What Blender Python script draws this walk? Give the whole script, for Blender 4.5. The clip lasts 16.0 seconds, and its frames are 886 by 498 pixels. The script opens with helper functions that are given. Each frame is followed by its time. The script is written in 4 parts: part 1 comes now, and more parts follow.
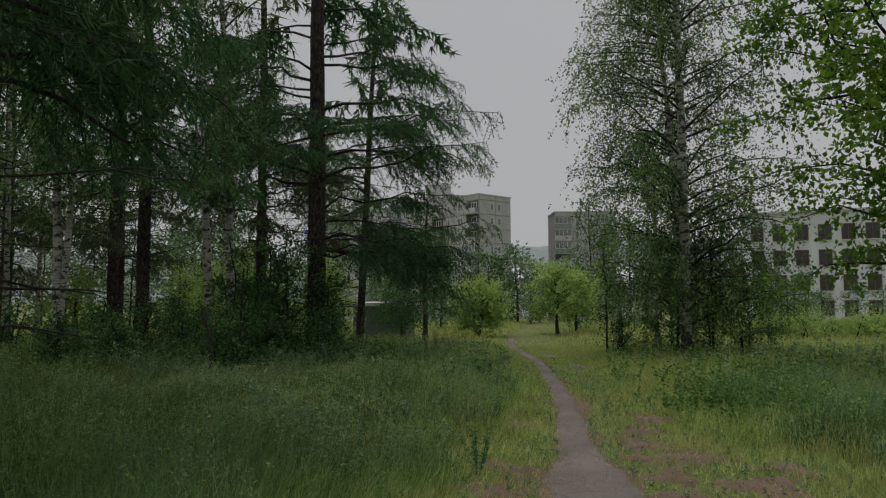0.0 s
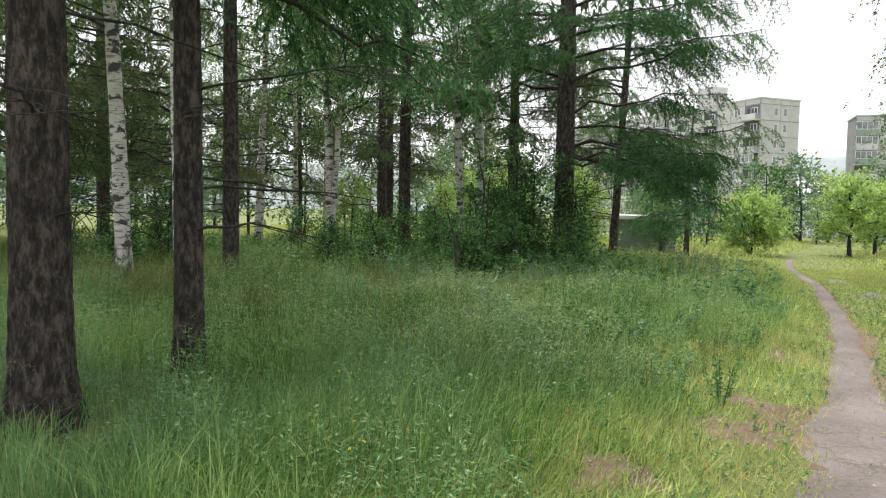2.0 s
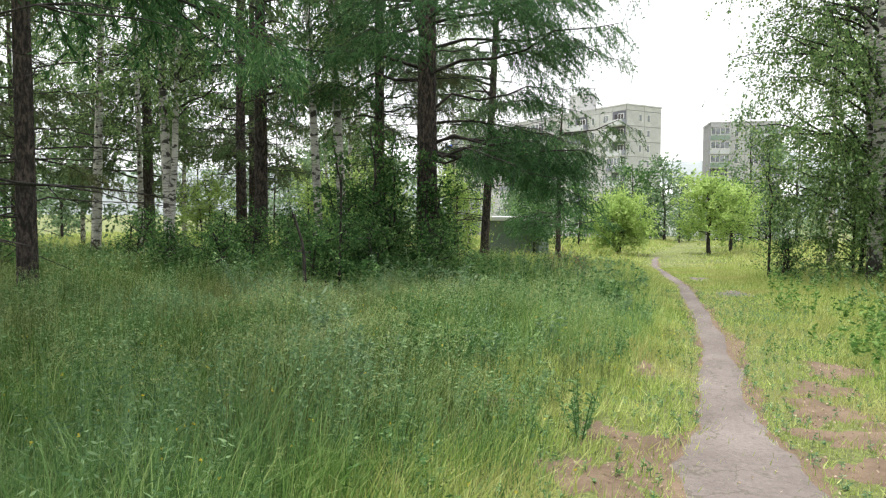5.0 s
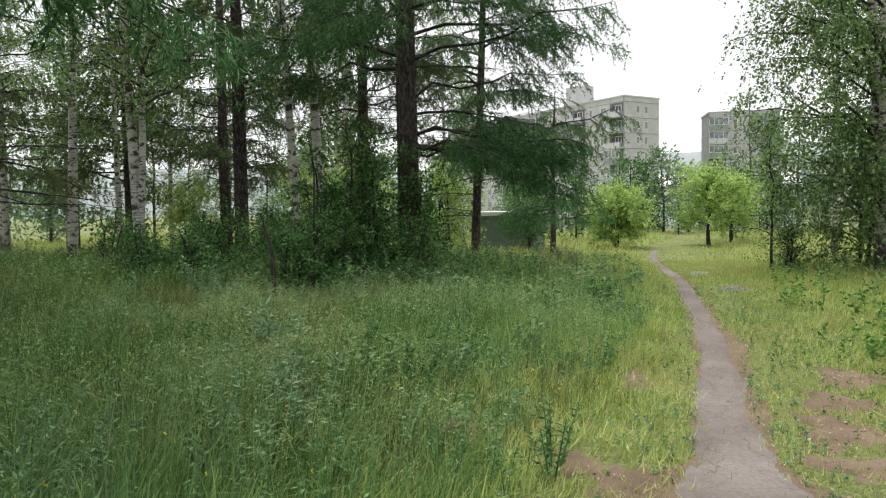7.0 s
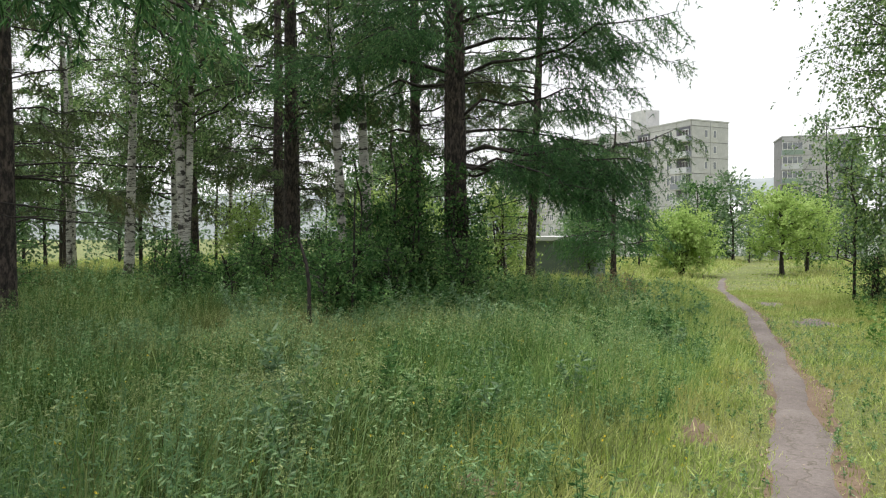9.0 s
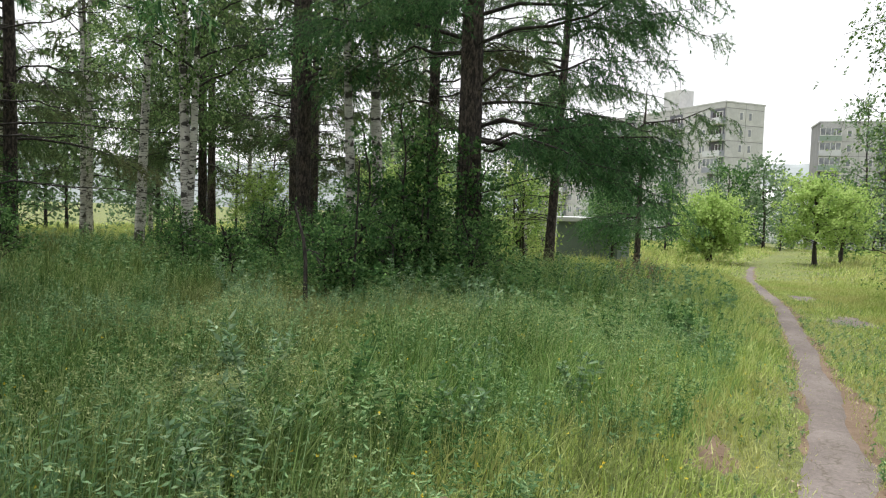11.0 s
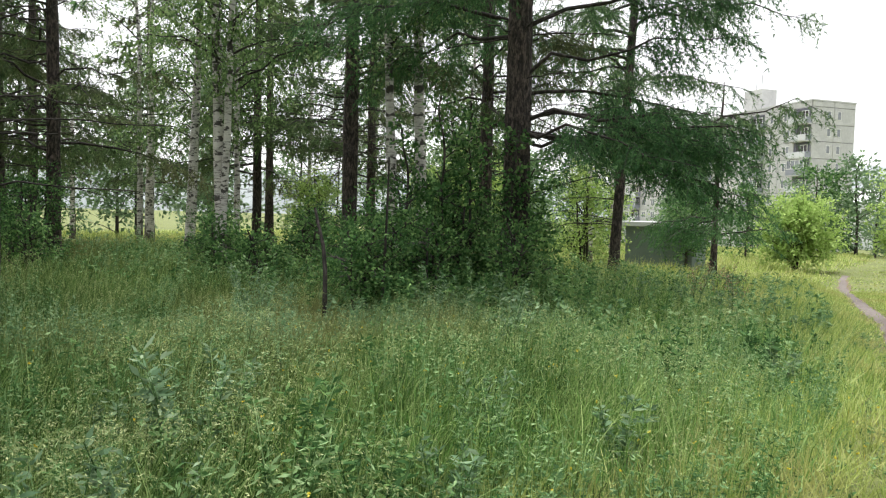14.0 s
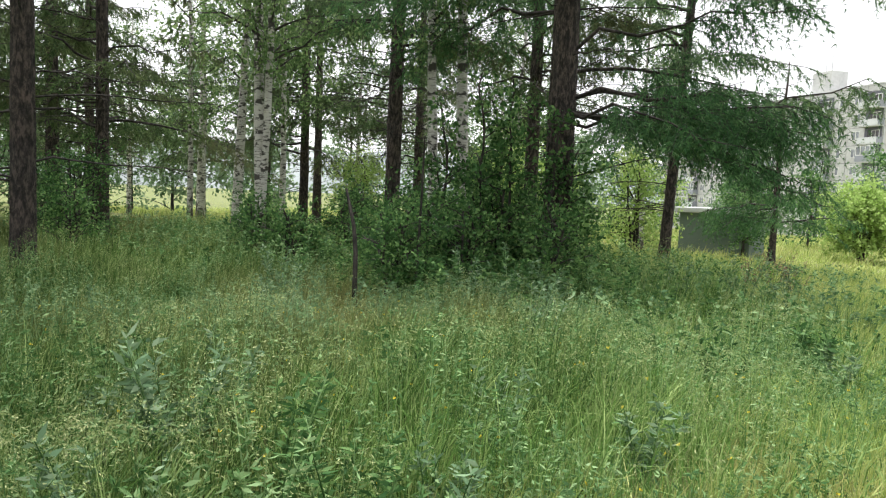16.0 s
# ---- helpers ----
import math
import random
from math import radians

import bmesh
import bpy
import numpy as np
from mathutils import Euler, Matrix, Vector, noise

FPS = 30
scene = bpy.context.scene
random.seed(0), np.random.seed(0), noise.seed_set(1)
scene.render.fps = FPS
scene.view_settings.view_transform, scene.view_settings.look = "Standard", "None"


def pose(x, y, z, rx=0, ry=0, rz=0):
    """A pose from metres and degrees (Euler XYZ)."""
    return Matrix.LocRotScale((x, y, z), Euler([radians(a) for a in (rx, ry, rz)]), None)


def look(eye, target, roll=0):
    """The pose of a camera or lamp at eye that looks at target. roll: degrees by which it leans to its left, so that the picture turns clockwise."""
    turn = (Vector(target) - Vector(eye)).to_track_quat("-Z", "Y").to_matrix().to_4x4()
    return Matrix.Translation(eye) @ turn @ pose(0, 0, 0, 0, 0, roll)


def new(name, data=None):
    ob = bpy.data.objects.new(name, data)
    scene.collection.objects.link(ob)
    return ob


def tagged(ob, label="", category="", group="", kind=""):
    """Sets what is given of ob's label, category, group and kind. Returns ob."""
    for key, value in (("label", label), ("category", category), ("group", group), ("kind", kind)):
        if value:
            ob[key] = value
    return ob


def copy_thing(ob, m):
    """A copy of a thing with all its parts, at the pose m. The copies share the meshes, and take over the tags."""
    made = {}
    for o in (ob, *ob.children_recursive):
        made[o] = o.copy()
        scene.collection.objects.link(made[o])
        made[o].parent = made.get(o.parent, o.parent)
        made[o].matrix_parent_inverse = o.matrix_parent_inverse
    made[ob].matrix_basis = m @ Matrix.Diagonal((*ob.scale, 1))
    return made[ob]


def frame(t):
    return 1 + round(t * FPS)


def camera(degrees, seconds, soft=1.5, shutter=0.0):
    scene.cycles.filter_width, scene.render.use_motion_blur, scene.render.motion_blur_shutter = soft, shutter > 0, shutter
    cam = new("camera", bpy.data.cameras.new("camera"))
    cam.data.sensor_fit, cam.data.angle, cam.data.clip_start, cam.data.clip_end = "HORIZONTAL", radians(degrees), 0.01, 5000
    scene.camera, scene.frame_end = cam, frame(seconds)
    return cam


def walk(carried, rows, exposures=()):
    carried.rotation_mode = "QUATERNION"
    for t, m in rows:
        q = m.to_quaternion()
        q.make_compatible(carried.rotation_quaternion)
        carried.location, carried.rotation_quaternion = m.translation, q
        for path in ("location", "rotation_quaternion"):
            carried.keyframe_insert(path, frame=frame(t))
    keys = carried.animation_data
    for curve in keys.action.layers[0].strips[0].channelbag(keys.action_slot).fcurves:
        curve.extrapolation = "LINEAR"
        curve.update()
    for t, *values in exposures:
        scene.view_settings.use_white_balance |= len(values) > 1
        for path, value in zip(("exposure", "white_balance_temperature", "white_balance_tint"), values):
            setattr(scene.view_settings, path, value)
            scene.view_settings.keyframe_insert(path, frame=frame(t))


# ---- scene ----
cam = camera(64.9, 16.0, 1.2)

EXPOSURES = [(0.0, -1.05), (0.5, -0.6), (1.0, -0.15), (1.5, 0.25), (2.0, 0.75), (3.5, 0.85), (5.0, 0.9), (7.5, 0.42), (8.0, 0.72), (8.5, 0.65), (9.0, 0.48), (12.0, 0.78), (13.0, 0.95), (14.0, 0.86), (15.0, 0.84), (16.0, 1.0)]
PATH = [
    (0, (-0.208, 0.094, 1.637), (-0.467, 2.072, 1.769), -0.2),
    (0.5, (-0.134, 0.158, 1.651), (-0.625, 2.097, 1.662), 0.0),
    (1, (-0.148, 0.371, 1.621), (-0.789, 2.265, 1.584), 0.7),
    (1.5, (-0.084, 0.509, 1.597), (-0.957, 2.306, 1.509), 0.7),
    (2, (-0.071, 0.706, 1.582), (-1.029, 2.458, 1.459), 0.9),
    (2.5, (-0.146, 0.938, 1.557), (-1.008, 2.738, 1.431), 1.2),
    (3, (-0.127, 1.16, 1.531), (-1.041, 2.935, 1.425), 1.1),
    (3.5, (-0.116, 1.349, 1.543), (-1.057, 3.112, 1.462), 1.1),
    (4, (-0.171, 1.562, 1.524), (-1.053, 3.354, 1.417), 0.6),
    (4.5, (-0.151, 1.765, 1.52), (-1.028, 3.558, 1.394), 0.1),
    (5, (-0.11, 2.046, 1.526), (-0.765, 3.932, 1.418), 0.3),
    (5.2, (-0.117, 2.133, 1.519), (-0.639, 4.062, 1.419), 0.3),
    (7.3, (-0.046, 3.005, 1.517), (-0.781, 4.86, 1.389), -1.6),
    (7.5, (-0.055, 3.067, 1.516), (-0.879, 4.885, 1.39), -1.7),
    (8, (-0.008, 3.206, 1.5), (-0.924, 4.981, 1.398), -1.5),
    (8.5, (-0.048, 3.425, 1.502), (-0.866, 5.25, 1.449), -0.9),
    (9, (-0.05, 3.634, 1.47), (-0.871, 5.457, 1.424), -0.3),
    (9.2, (-0.06, 3.696, 1.467), (-0.921, 5.5, 1.413), -0.0),
    (11.3, (-0.123, 4.536, 1.507), (-0.992, 6.332, 1.378), 2.0),
    (11.5, (-0.142, 4.639, 1.496), (-0.986, 6.447, 1.36), 2.1),
    (12, (-0.213, 4.832, 1.477), (-1.106, 6.615, 1.327), 1.9),
    (12.5, (-0.213, 5.024, 1.463), (-1.259, 6.723, 1.319), 1.4),
    (13, (-0.233, 5.287, 1.474), (-1.252, 7.007, 1.391), 1.9),
    (13.5, (-0.306, 5.508, 1.451), (-1.278, 7.254, 1.37), 2.2),
    (14, (-0.276, 5.663, 1.45), (-1.338, 7.355, 1.346), 1.4),
    (14.5, (-0.264, 5.903, 1.462), (-1.3, 7.61, 1.346), 1.1),
    (15, (-0.34, 6.072, 1.45), (-1.323, 7.809, 1.326), 1.8),
    (15.5, (-0.347, 6.064, 1.455), (-1.426, 7.741, 1.307), 2.2),
    (16, (-0.285, 6.061, 1.461), (-1.465, 7.667, 1.301), 2.3),
]
walk(cam, [(t, look(eye, target, roll)) for t, eye, target, roll in PATH], EXPOSURES)

# ---------------------------------------------------------------- world, sun
world = bpy.data.worlds.new("overcast_sky")
scene.world = world
world.use_nodes = True
wn, wl = world.node_tree.nodes, world.node_tree.links
wn.clear()
sky = wn.new("ShaderNodeTexSky")
sky.sky_type = "NISHITA"
sky.sun_disc = False
sky.sun_elevation, sky.sun_rotation = radians(81), radians(-77)
sky.dust_density, sky.air_density = 4.0, 1.5
sky_dim = wn.new("ShaderNodeVectorMath")
sky_dim.operation = "SCALE"
sky_dim.inputs["Scale"].default_value = 0.10
cloud = wn.new("ShaderNodeTexNoise")
cloud.inputs["Scale"].default_value = 1.6
cloud.inputs["Detail"].default_value = 4
ramp = wn.new("ShaderNodeValToRGB")
ramp.color_ramp.elements[0].color = (0.90, 0.92, 0.95, 1)
ramp.color_ramp.elements[1].color = (1.06, 1.06, 1.07, 1)
mixw = wn.new("ShaderNodeMix")
mixw.data_type = "RGBA"
mixw.inputs[0].default_value = 0.88
bg = wn.new("ShaderNodeBackground")
bg.inputs["Strength"].default_value = 0.92
wout = wn.new("ShaderNodeOutputWorld")
wl.new(sky.outputs[0], sky_dim.inputs[0])
wl.new(cloud.outputs["Fac"], ramp.inputs[0])
wl.new(sky_dim.outputs[0], mixw.inputs[6])
wl.new(ramp.outputs[0], mixw.inputs[7])
wl.new(mixw.outputs[2], bg.inputs["Color"])
wl.new(bg.outputs[0], wout.inputs[0])

sun_data = bpy.data.lights.new("sun", "SUN")
sun_data.energy, sun_data.angle, sun_data.color = 3.5, radians(30), (1.0, 0.98, 0.95)
sun = new("sun", sun_data)
sun.matrix_world = look((-9, 14, 60), (0, 12, 0))


# ---------------------------------------------------------------- materials
def material(name):
    m = bpy.data.materials.new(name)
    m.use_nodes = True
    n, l = m.node_tree.nodes, m.node_tree.links
    return m, n, l, n["Principled BSDF"]


def ramp_node(n, stops):
    r = n.new("ShaderNodeValToRGB")
    while len(r.color_ramp.elements) < len(stops):
        r.color_ramp.elements.new(0.5)
    for e, (p, c) in zip(r.color_ramp.elements, stops):
        e.position, e.color = p, (*c, 1)
    return r


def noise_node(n, l, scale, detail=4, stretch=None, source="Object", rough=0.6):
    tc = n.new("ShaderNodeTexCoord")
    out = tc.outputs[source]
    if stretch:
        mp = n.new("ShaderNodeMapping")
        mp.inputs["Scale"].default_value = stretch
        l.new(out, mp.inputs["Vector"])
        out = mp.outputs[0]
    t = n.new("ShaderNodeTexNoise")
    t.inputs["Scale"].default_value = scale
    t.inputs["Detail"].default_value = detail
    t.inputs["Roughness"].default_value = rough
    l.new(out, t.inputs["Vector"])
    return t


def mix_node(n, l, fac, a, b, mode="MIX"):
    m = n.new("ShaderNodeMix")
    m.data_type, m.blend_type = "RGBA", mode
    for socket, value in ((m.inputs[0], fac), (m.inputs[6], a), (m.inputs[7], b)):
        if isinstance(value, (int, float)):
            socket.default_value = value
        elif isinstance(value, tuple):
            socket.default_value = (*value, 1)
        else:
            l.new(value, socket)
    return m.outputs[2]


def bump_node(n, l, height, strength, distance, bsdf):
    b = n.new("ShaderNodeBump")
    b.inputs["Strength"].default_value, b.inputs["Distance"].default_value = strength, distance
    l.new(height, b.inputs["Height"])
    l.new(b.outputs[0], bsdf.inputs["Normal"])


def leaf_material(name, dark, mid, light, patch_scale=0.6, through_light=0.4, rough=0.6, alt=None, alt_scale=0.22):
    """Foliage: each leaf its own tone, drifting tone over the crown, light shining through."""
    m, n, l, p = material(name)
    geo = n.new("ShaderNodeNewGeometry")
    r = ramp_node(n, [(0.0, dark), (0.55, mid), (1.0, light)])
    big = noise_node(n, l, patch_scale, 3)
    add = n.new("ShaderNodeMath")
    add.operation = "MULTIPLY_ADD"
    add.inputs[1].default_value = 0.85
    sub = n.new("ShaderNodeMath")
    sub.operation = "MULTIPLY_ADD"
    sub.inputs[1].default_value, sub.inputs[2].default_value = 1.1, -0.43
    l.new(big.outputs["Fac"], sub.inputs[0])
    l.new(geo.outputs["Random Per Island"], add.inputs[0])
    l.new(sub.outputs[0], add.inputs[2])
    l.new(add.outputs[0], r.inputs[0])
    colour = r.outputs[0]
    if alt:
        drift = noise_node(n, l, alt_scale, 4)
        dr = ramp_node(n, [(0.46, (0, 0, 0)), (0.60, (0.9, 0.9, 0.9))])
        l.new(drift.outputs["Fac"], dr.inputs[0])
        colour = mix_node(n, l, dr.outputs[0], colour, mix_node(n, l, 0.45, alt, colour))
    l.new(colour, p.inputs["Base Color"])
    p.inputs["Roughness"].default_value = rough
    p.inputs["Specular IOR Level"].default_value = 0.12
    tr = n.new("ShaderNodeBsdfTranslucent")
    l.new(colour, tr.inputs["Color"])
    mx = n.new("ShaderNodeMixShader")
    mx.inputs[0].default_value = through_light
    l.new(p.outputs[0], mx.inputs[1])
    l.new(tr.outputs[0], mx.inputs[2])
    l.new(mx.outputs[0], n["Material Output"].inputs[0])
    return m


def bark_material(name, dark, mid, light, scale=9.0, depth=0.02):
    m, n, l, p = material(name)
    plates = noise_node(n, l, scale, 6, (1, 1, 0.36), rough=0.72)
    fine = noise_node(n, l, scale * 6, 4, (1, 1, 0.3))
    big = noise_node(n, l, 0.9, 3)
    r = ramp_node(n, [(0.41, dark), (0.5, mid), (0.60, light)])
    l.new(plates.outputs["Fac"], r.inputs[0])
    tone = ramp_node(n, [(0.35, (0.72, 0.74, 0.76)), (0.65, (1.15, 1.1, 1.05))])
    l.new(big.outputs["Fac"], tone.inputs[0])
    grey = mix_node(n, l, 1.0, r.outputs[0], tone.outputs[0], "MULTIPLY")
    col = mix_node(n, l, 0.5, grey, fine.outputs["Fac"], "OVERLAY")
    hs = n.new("ShaderNodeHueSaturation")
    hs.inputs["Saturation"].default_value = 0.85
    l.new(col, hs.inputs["Color"])
    l.new(hs.outputs[0], p.inputs["Base Color"])
    p.inputs["Roughness"].default_value = 0.92
    bump_node(n, l, plates.outputs["Fac"], 1.0, depth, p)
    return m


def birch_bark_material():
    m, n, l, p = material("birch_bark")
    base = noise_node(n, l, 3.0, 4)
    white = ramp_node(n, [(0.3, (0.38, 0.365, 0.335)), (0.7, (0.62, 0.60, 0.56))])
    l.new(base.outputs["Fac"], white.inputs[0])
    # thin dark cross lines
    lines = noise_node(n, l, 2.2, 3, (2.0, 2.0, 16.0), rough=0.7)
    lr = ramp_node(n, [(0.55, (0, 0, 0)), (0.60, (0.8, 0.8, 0.8))])
    l.new(lines.outputs["Fac"], lr.inputs[0])
    # black scars
    scars = noise_node(n, l, 3.2, 3, (1.5, 1.5, 3.0))
    sr = ramp_node(n, [(0.540, (0, 0, 0)), (0.575, (1, 1, 1))])
    l.new(scars.outputs["Fac"], sr.inputs[0])
    # cracked dark bark at the foot
    tc = n.new("ShaderNodeTexCoord")
    sep = n.new("ShaderNodeSeparateXYZ")
    l.new(tc.outputs["Object"], sep.inputs[0])
    mr = n.new("ShaderNodeMapRange")
    mr.inputs["From Min"].default_value, mr.inputs["From Max"].default_value = 0.1, 2.1
    mr.inputs["To Min"].default_value, mr.inputs["To Max"].default_value = 0.34, -0.3
    l.new(sep.outputs[2], mr.inputs[0])
    foot = noise_node(n, l, 7.0, 5, (1, 1, 0.35))
    ad = n.new("ShaderNodeMath")
    l.new(mr.outputs[0], ad.inputs[0])
    l.new(foot.outputs["Fac"], ad.inputs[1])
    fr = ramp_node(n, [(0.60, (0, 0, 0)), (0.70, (1, 1, 1))])
    l.new(ad.outputs[0], fr.inputs[0])
    c = mix_node(n, l, lr.outputs[0], white.outputs[0], (0.13, 0.12, 0.11))
    c = mix_node(n, l, sr.outputs[0], c, (0.05, 0.045, 0.04))
    c = mix_node(n, l, fr.outputs[0], c, (0.06, 0.052, 0.045))
    l.new(c, p.inputs["Base Color"])
    p.inputs["Roughness"].default_value = 0.75
    bump_node(n, l, ad.outputs[0], 0.6, 0.012, p)
    return m


def plain_material(name, a, b, scale=3.0, rough=0.85, metal=0.0, bump=0.2, distance=0.01, fine=30.0):
    m, n, l, p = material(name)
    big = noise_node(n, l, scale, 5)
    small = noise_node(n, l, fine, 4)
    r = ramp_node(n, [(0.3, a), (0.7, b)])
    l.new(big.outputs["Fac"], r.inputs[0])
    col = mix_node(n, l, 0.25, r.outputs[0], small.outputs["Fac"], "OVERLAY")
    l.new(col, p.inputs["Base Color"])
    p.inputs["Roughness"].default_value, p.inputs["Metallic"].default_value = rough, metal
    bump_node(n, l, small.outputs["Fac"], bump, distance, p)
    return m


def ground_material():
    m, n, l, p = material("meadow_soil")
    big = noise_node(n, l, 0.35, 5)
    small = noise_node(n, l, 22.0, 8, rough=0.75)
    r = ramp_node(n, [(0.3, (0.080, 0.120, 0.024)), (0.52, (0.15, 0.195, 0.042)), (0.75, (0.25, 0.26, 0.08))])
    l.new(big.outputs["Fac"], r.inputs[0])
    r2 = ramp_node(n, [(0.40, (0.040, 0.035, 0.018)), (0.5, (0.09, 0.10, 0.030)), (0.62, (0.21, 0.23, 0.065))])
    l.new(small.outputs["Fac"], r2.inputs[0])
    c = mix_node(n, l, 0.68, r.outputs[0], r2.outputs[0])
    l.new(c, p.inputs["Base Color"])
    p.inputs["Roughness"].default_value = 0.95
    bump_node(n, l, small.outputs["Fac"], 0.8, 0.03, p)
    return m


def path_material():
    m, n, l, p = material("worn_path")
    big = noise_node(n, l, 1.1, 5)
    small = noise_node(n, l, 34.0, 8, rough=0.75)
    r = ramp_node(n, [(0.3, (0.094, 0.076, 0.068)), (0.5, (0.132, 0.110, 0.099)), (0.7, (0.182, 0.155, 0.142))])
    l.new(big.outputs["Fac"], r.inputs[0])
    c = mix_node(n, l, 0.75, r.outputs[0], small.outputs["Fac"], "OVERLAY")
    # dark cracks in the old surface
    tc = n.new("ShaderNodeTexCoord")
    wob = n.new("ShaderNodeVectorMath")
    wob.operation = "MULTIPLY_ADD"
    wob.inputs[1].default_value = (0.9, 0.9, 0.9)
    l.new(big.outputs["Color"], wob.inputs[0])
    l.new(tc.outputs["Object"], wob.inputs[2])
    v = n.new("ShaderNodeTexVoronoi")
    v.feature = "DISTANCE_TO_EDGE"
    v.inputs["Scale"].default_value = 3.4
    l.new(wob.outputs[0], v.inputs["Vector"])
    vr = ramp_node(n, [(0.006, (1, 1, 1)), (0.028, (0, 0, 0))])
    l.new(v.outputs["Distance"], vr.inputs[0])
    some = noise_node(n, l, 1.7, 2)
    sm = ramp_node(n, [(0.38, (0, 0, 0)), (0.50, (0.9, 0.9, 0.9))])
    l.new(some.outputs["Fac"], sm.inputs[0])
    crack = mix_node(n, l, 1.0, vr.outputs[0], sm.outputs[0], "MULTIPLY")
    c = mix_node(n, l, crack, c, (0.085, 0.072, 0.052))
    l.new(c, p.inputs["Base Color"])
    p.inputs["Roughness"].default_value = 0.92
    bump_node(n, l, small.outputs["Fac"], 0.5, 0.012, p)
    return m


def glass_material(name, dark, light):
    m, n, l, p = material(name)
    t = noise_node(n, l, 0.7, 2)
    r = ramp_node(n, [(0.35, dark), (0.7, light)])
    l.new(t.outputs["Fac"], r.inputs[0])
    l.new(r.outputs[0], p.inputs["Base Color"])
    p.inputs["Roughness"].default_value = 0.12
    return m


GROUND = ground_material()
PATHMAT = path_material()
SOIL = plain_material("bare_red_soil", (0.085, 0.056, 0.035), (0.165, 0.115, 0.076), 2.6, 0.95, 0, 0.8, 0.02, 22)
# darker than the lush kind: part of the trees' shade is in this colour
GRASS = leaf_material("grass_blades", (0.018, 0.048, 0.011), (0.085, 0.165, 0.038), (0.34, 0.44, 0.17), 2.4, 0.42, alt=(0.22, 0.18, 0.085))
GRASS_LUSH = leaf_material("lush_grass_blades", (0.045, 0.110, 0.024), (0.165, 0.300, 0.075), (0.46, 0.57, 0.23), 2.0, 0.45, alt=(0.19, 0.33, 0.16))
GRASS_SHORT = leaf_material("short_path_grass", (0.14, 0.22, 0.045), (0.36, 0.46, 0.12), (0.63, 0.67, 0.29), 1.8, 0.45, alt=(0.46, 0.40, 0.18), alt_scale=0.7)
SEED = leaf_material("grass_seed_heads", (0.15, 0.225, 0.075), (0.27, 0.345, 0.135), (0.50, 0.54, 0.28), 0.8, 0.35, 0.8)
FORB = leaf_material("weed_leaves", (0.034, 0.092, 0.026), (0.115, 0.235, 0.078), (0.38, 0.53, 0.26), 0.9, 0.42, alt=(0.18, 0.28, 0.18))
NETTLE = leaf_material("fresh_nettle_leaves", (0.045, 0.115, 0.022), (0.125, 0.250, 0.058), (0.33, 0.47, 0.16), 0.8, 0.45)
MUGWORT = leaf_material("mugwort_leaves", (0.070, 0.135, 0.066), (0.150, 0.245, 0.130), (0.33, 0.43, 0.27), 0.7, 0.3)
FLOWER = leaf_material("yellow_petals", (0.55, 0.42, 0.03), (0.65, 0.52, 0.05), (0.72, 0.62, 0.12), 1, 0.3)
LARCH = leaf_material("larch_needles", (0.024, 0.070, 0.025), (0.062, 0.152, 0.056), (0.16, 0.285, 0.110), 0.5, 0.50)
# larch needles again, with backlight and haze put into paler tones
LARCH_BACKLIT = leaf_material("backlit_hazy_larch_needles", (0.040, 0.080, 0.036), (0.090, 0.160, 0.070), (0.20, 0.30, 0.13), 0.5, 0.45)
LARCH_OLD = leaf_material("dull_larch_needles", (0.026, 0.052, 0.019), (0.074, 0.128, 0.048), (0.175, 0.245, 0.10), 0.5, 0.50, alt=(0.13, 0.105, 0.055))
BIRCH = leaf_material("birch_leaves", (0.052, 0.108, 0.030), (0.130, 0.225, 0.076), (0.32, 0.43, 0.18), 0.5, 0.48)
SHRUB = leaf_material("shrub_leaves", (0.024, 0.070, 0.020), (0.070, 0.158, 0.050), (0.22, 0.36, 0.12), 0.8, 0.45)
LIME = leaf_material("yellow_green_leaves", (0.21, 0.33, 0.075), (0.35, 0.49, 0.14), (0.50, 0.62, 0.24), 0.6, 0.5)
MAPLE = leaf_material("bright_green_leaves", (0.07, 0.15, 0.018), (0.13, 0.25, 0.030), (0.23, 0.37, 0.055), 0.6, 0.5)
# distance haze is mixed into these greyed leaf tones
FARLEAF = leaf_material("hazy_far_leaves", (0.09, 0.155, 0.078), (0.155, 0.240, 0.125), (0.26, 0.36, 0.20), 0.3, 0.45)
BARK = bark_material("larch_bark", (0.012, 0.009, 0.008), (0.046, 0.034, 0.029), (0.120, 0.088, 0.074), 21.0, 0.06)
TWIG = bark_material("dark_twig_bark", (0.012, 0.010, 0.008), (0.030, 0.024, 0.020), (0.062, 0.051, 0.043), 14.0, 0.008)
BIRCHBARK = birch_bark_material()
PANEL = plain_material("weathered_concrete_panel", (0.40, 0.40, 0.40), (0.52, 0.52, 0.51), 0.35, 0.9, 0, 0.15, 0.02, 3.0)
SEAM = plain_material("panel_seam", (0.20, 0.20, 0.20), (0.27, 0.27, 0.27), 0.5)
LIGHTPANEL = plain_material("white_balcony_panel", (0.46, 0.47, 0.49), (0.58, 0.59, 0.61), 0.5)
DARKPANEL = plain_material("dull_balcony_panel", (0.20, 0.21, 0.25), (0.30, 0.31, 0.35), 0.5)
BLUEPANEL = plain_material("blue_balcony_panel", (0.03, 0.07, 0.42), (0.05, 0.11, 0.55), 0.5)
GREENPANEL = plain_material("green_balcony_panel", (0.20, 0.27, 0.23), (0.27, 0.34, 0.29), 0.5)
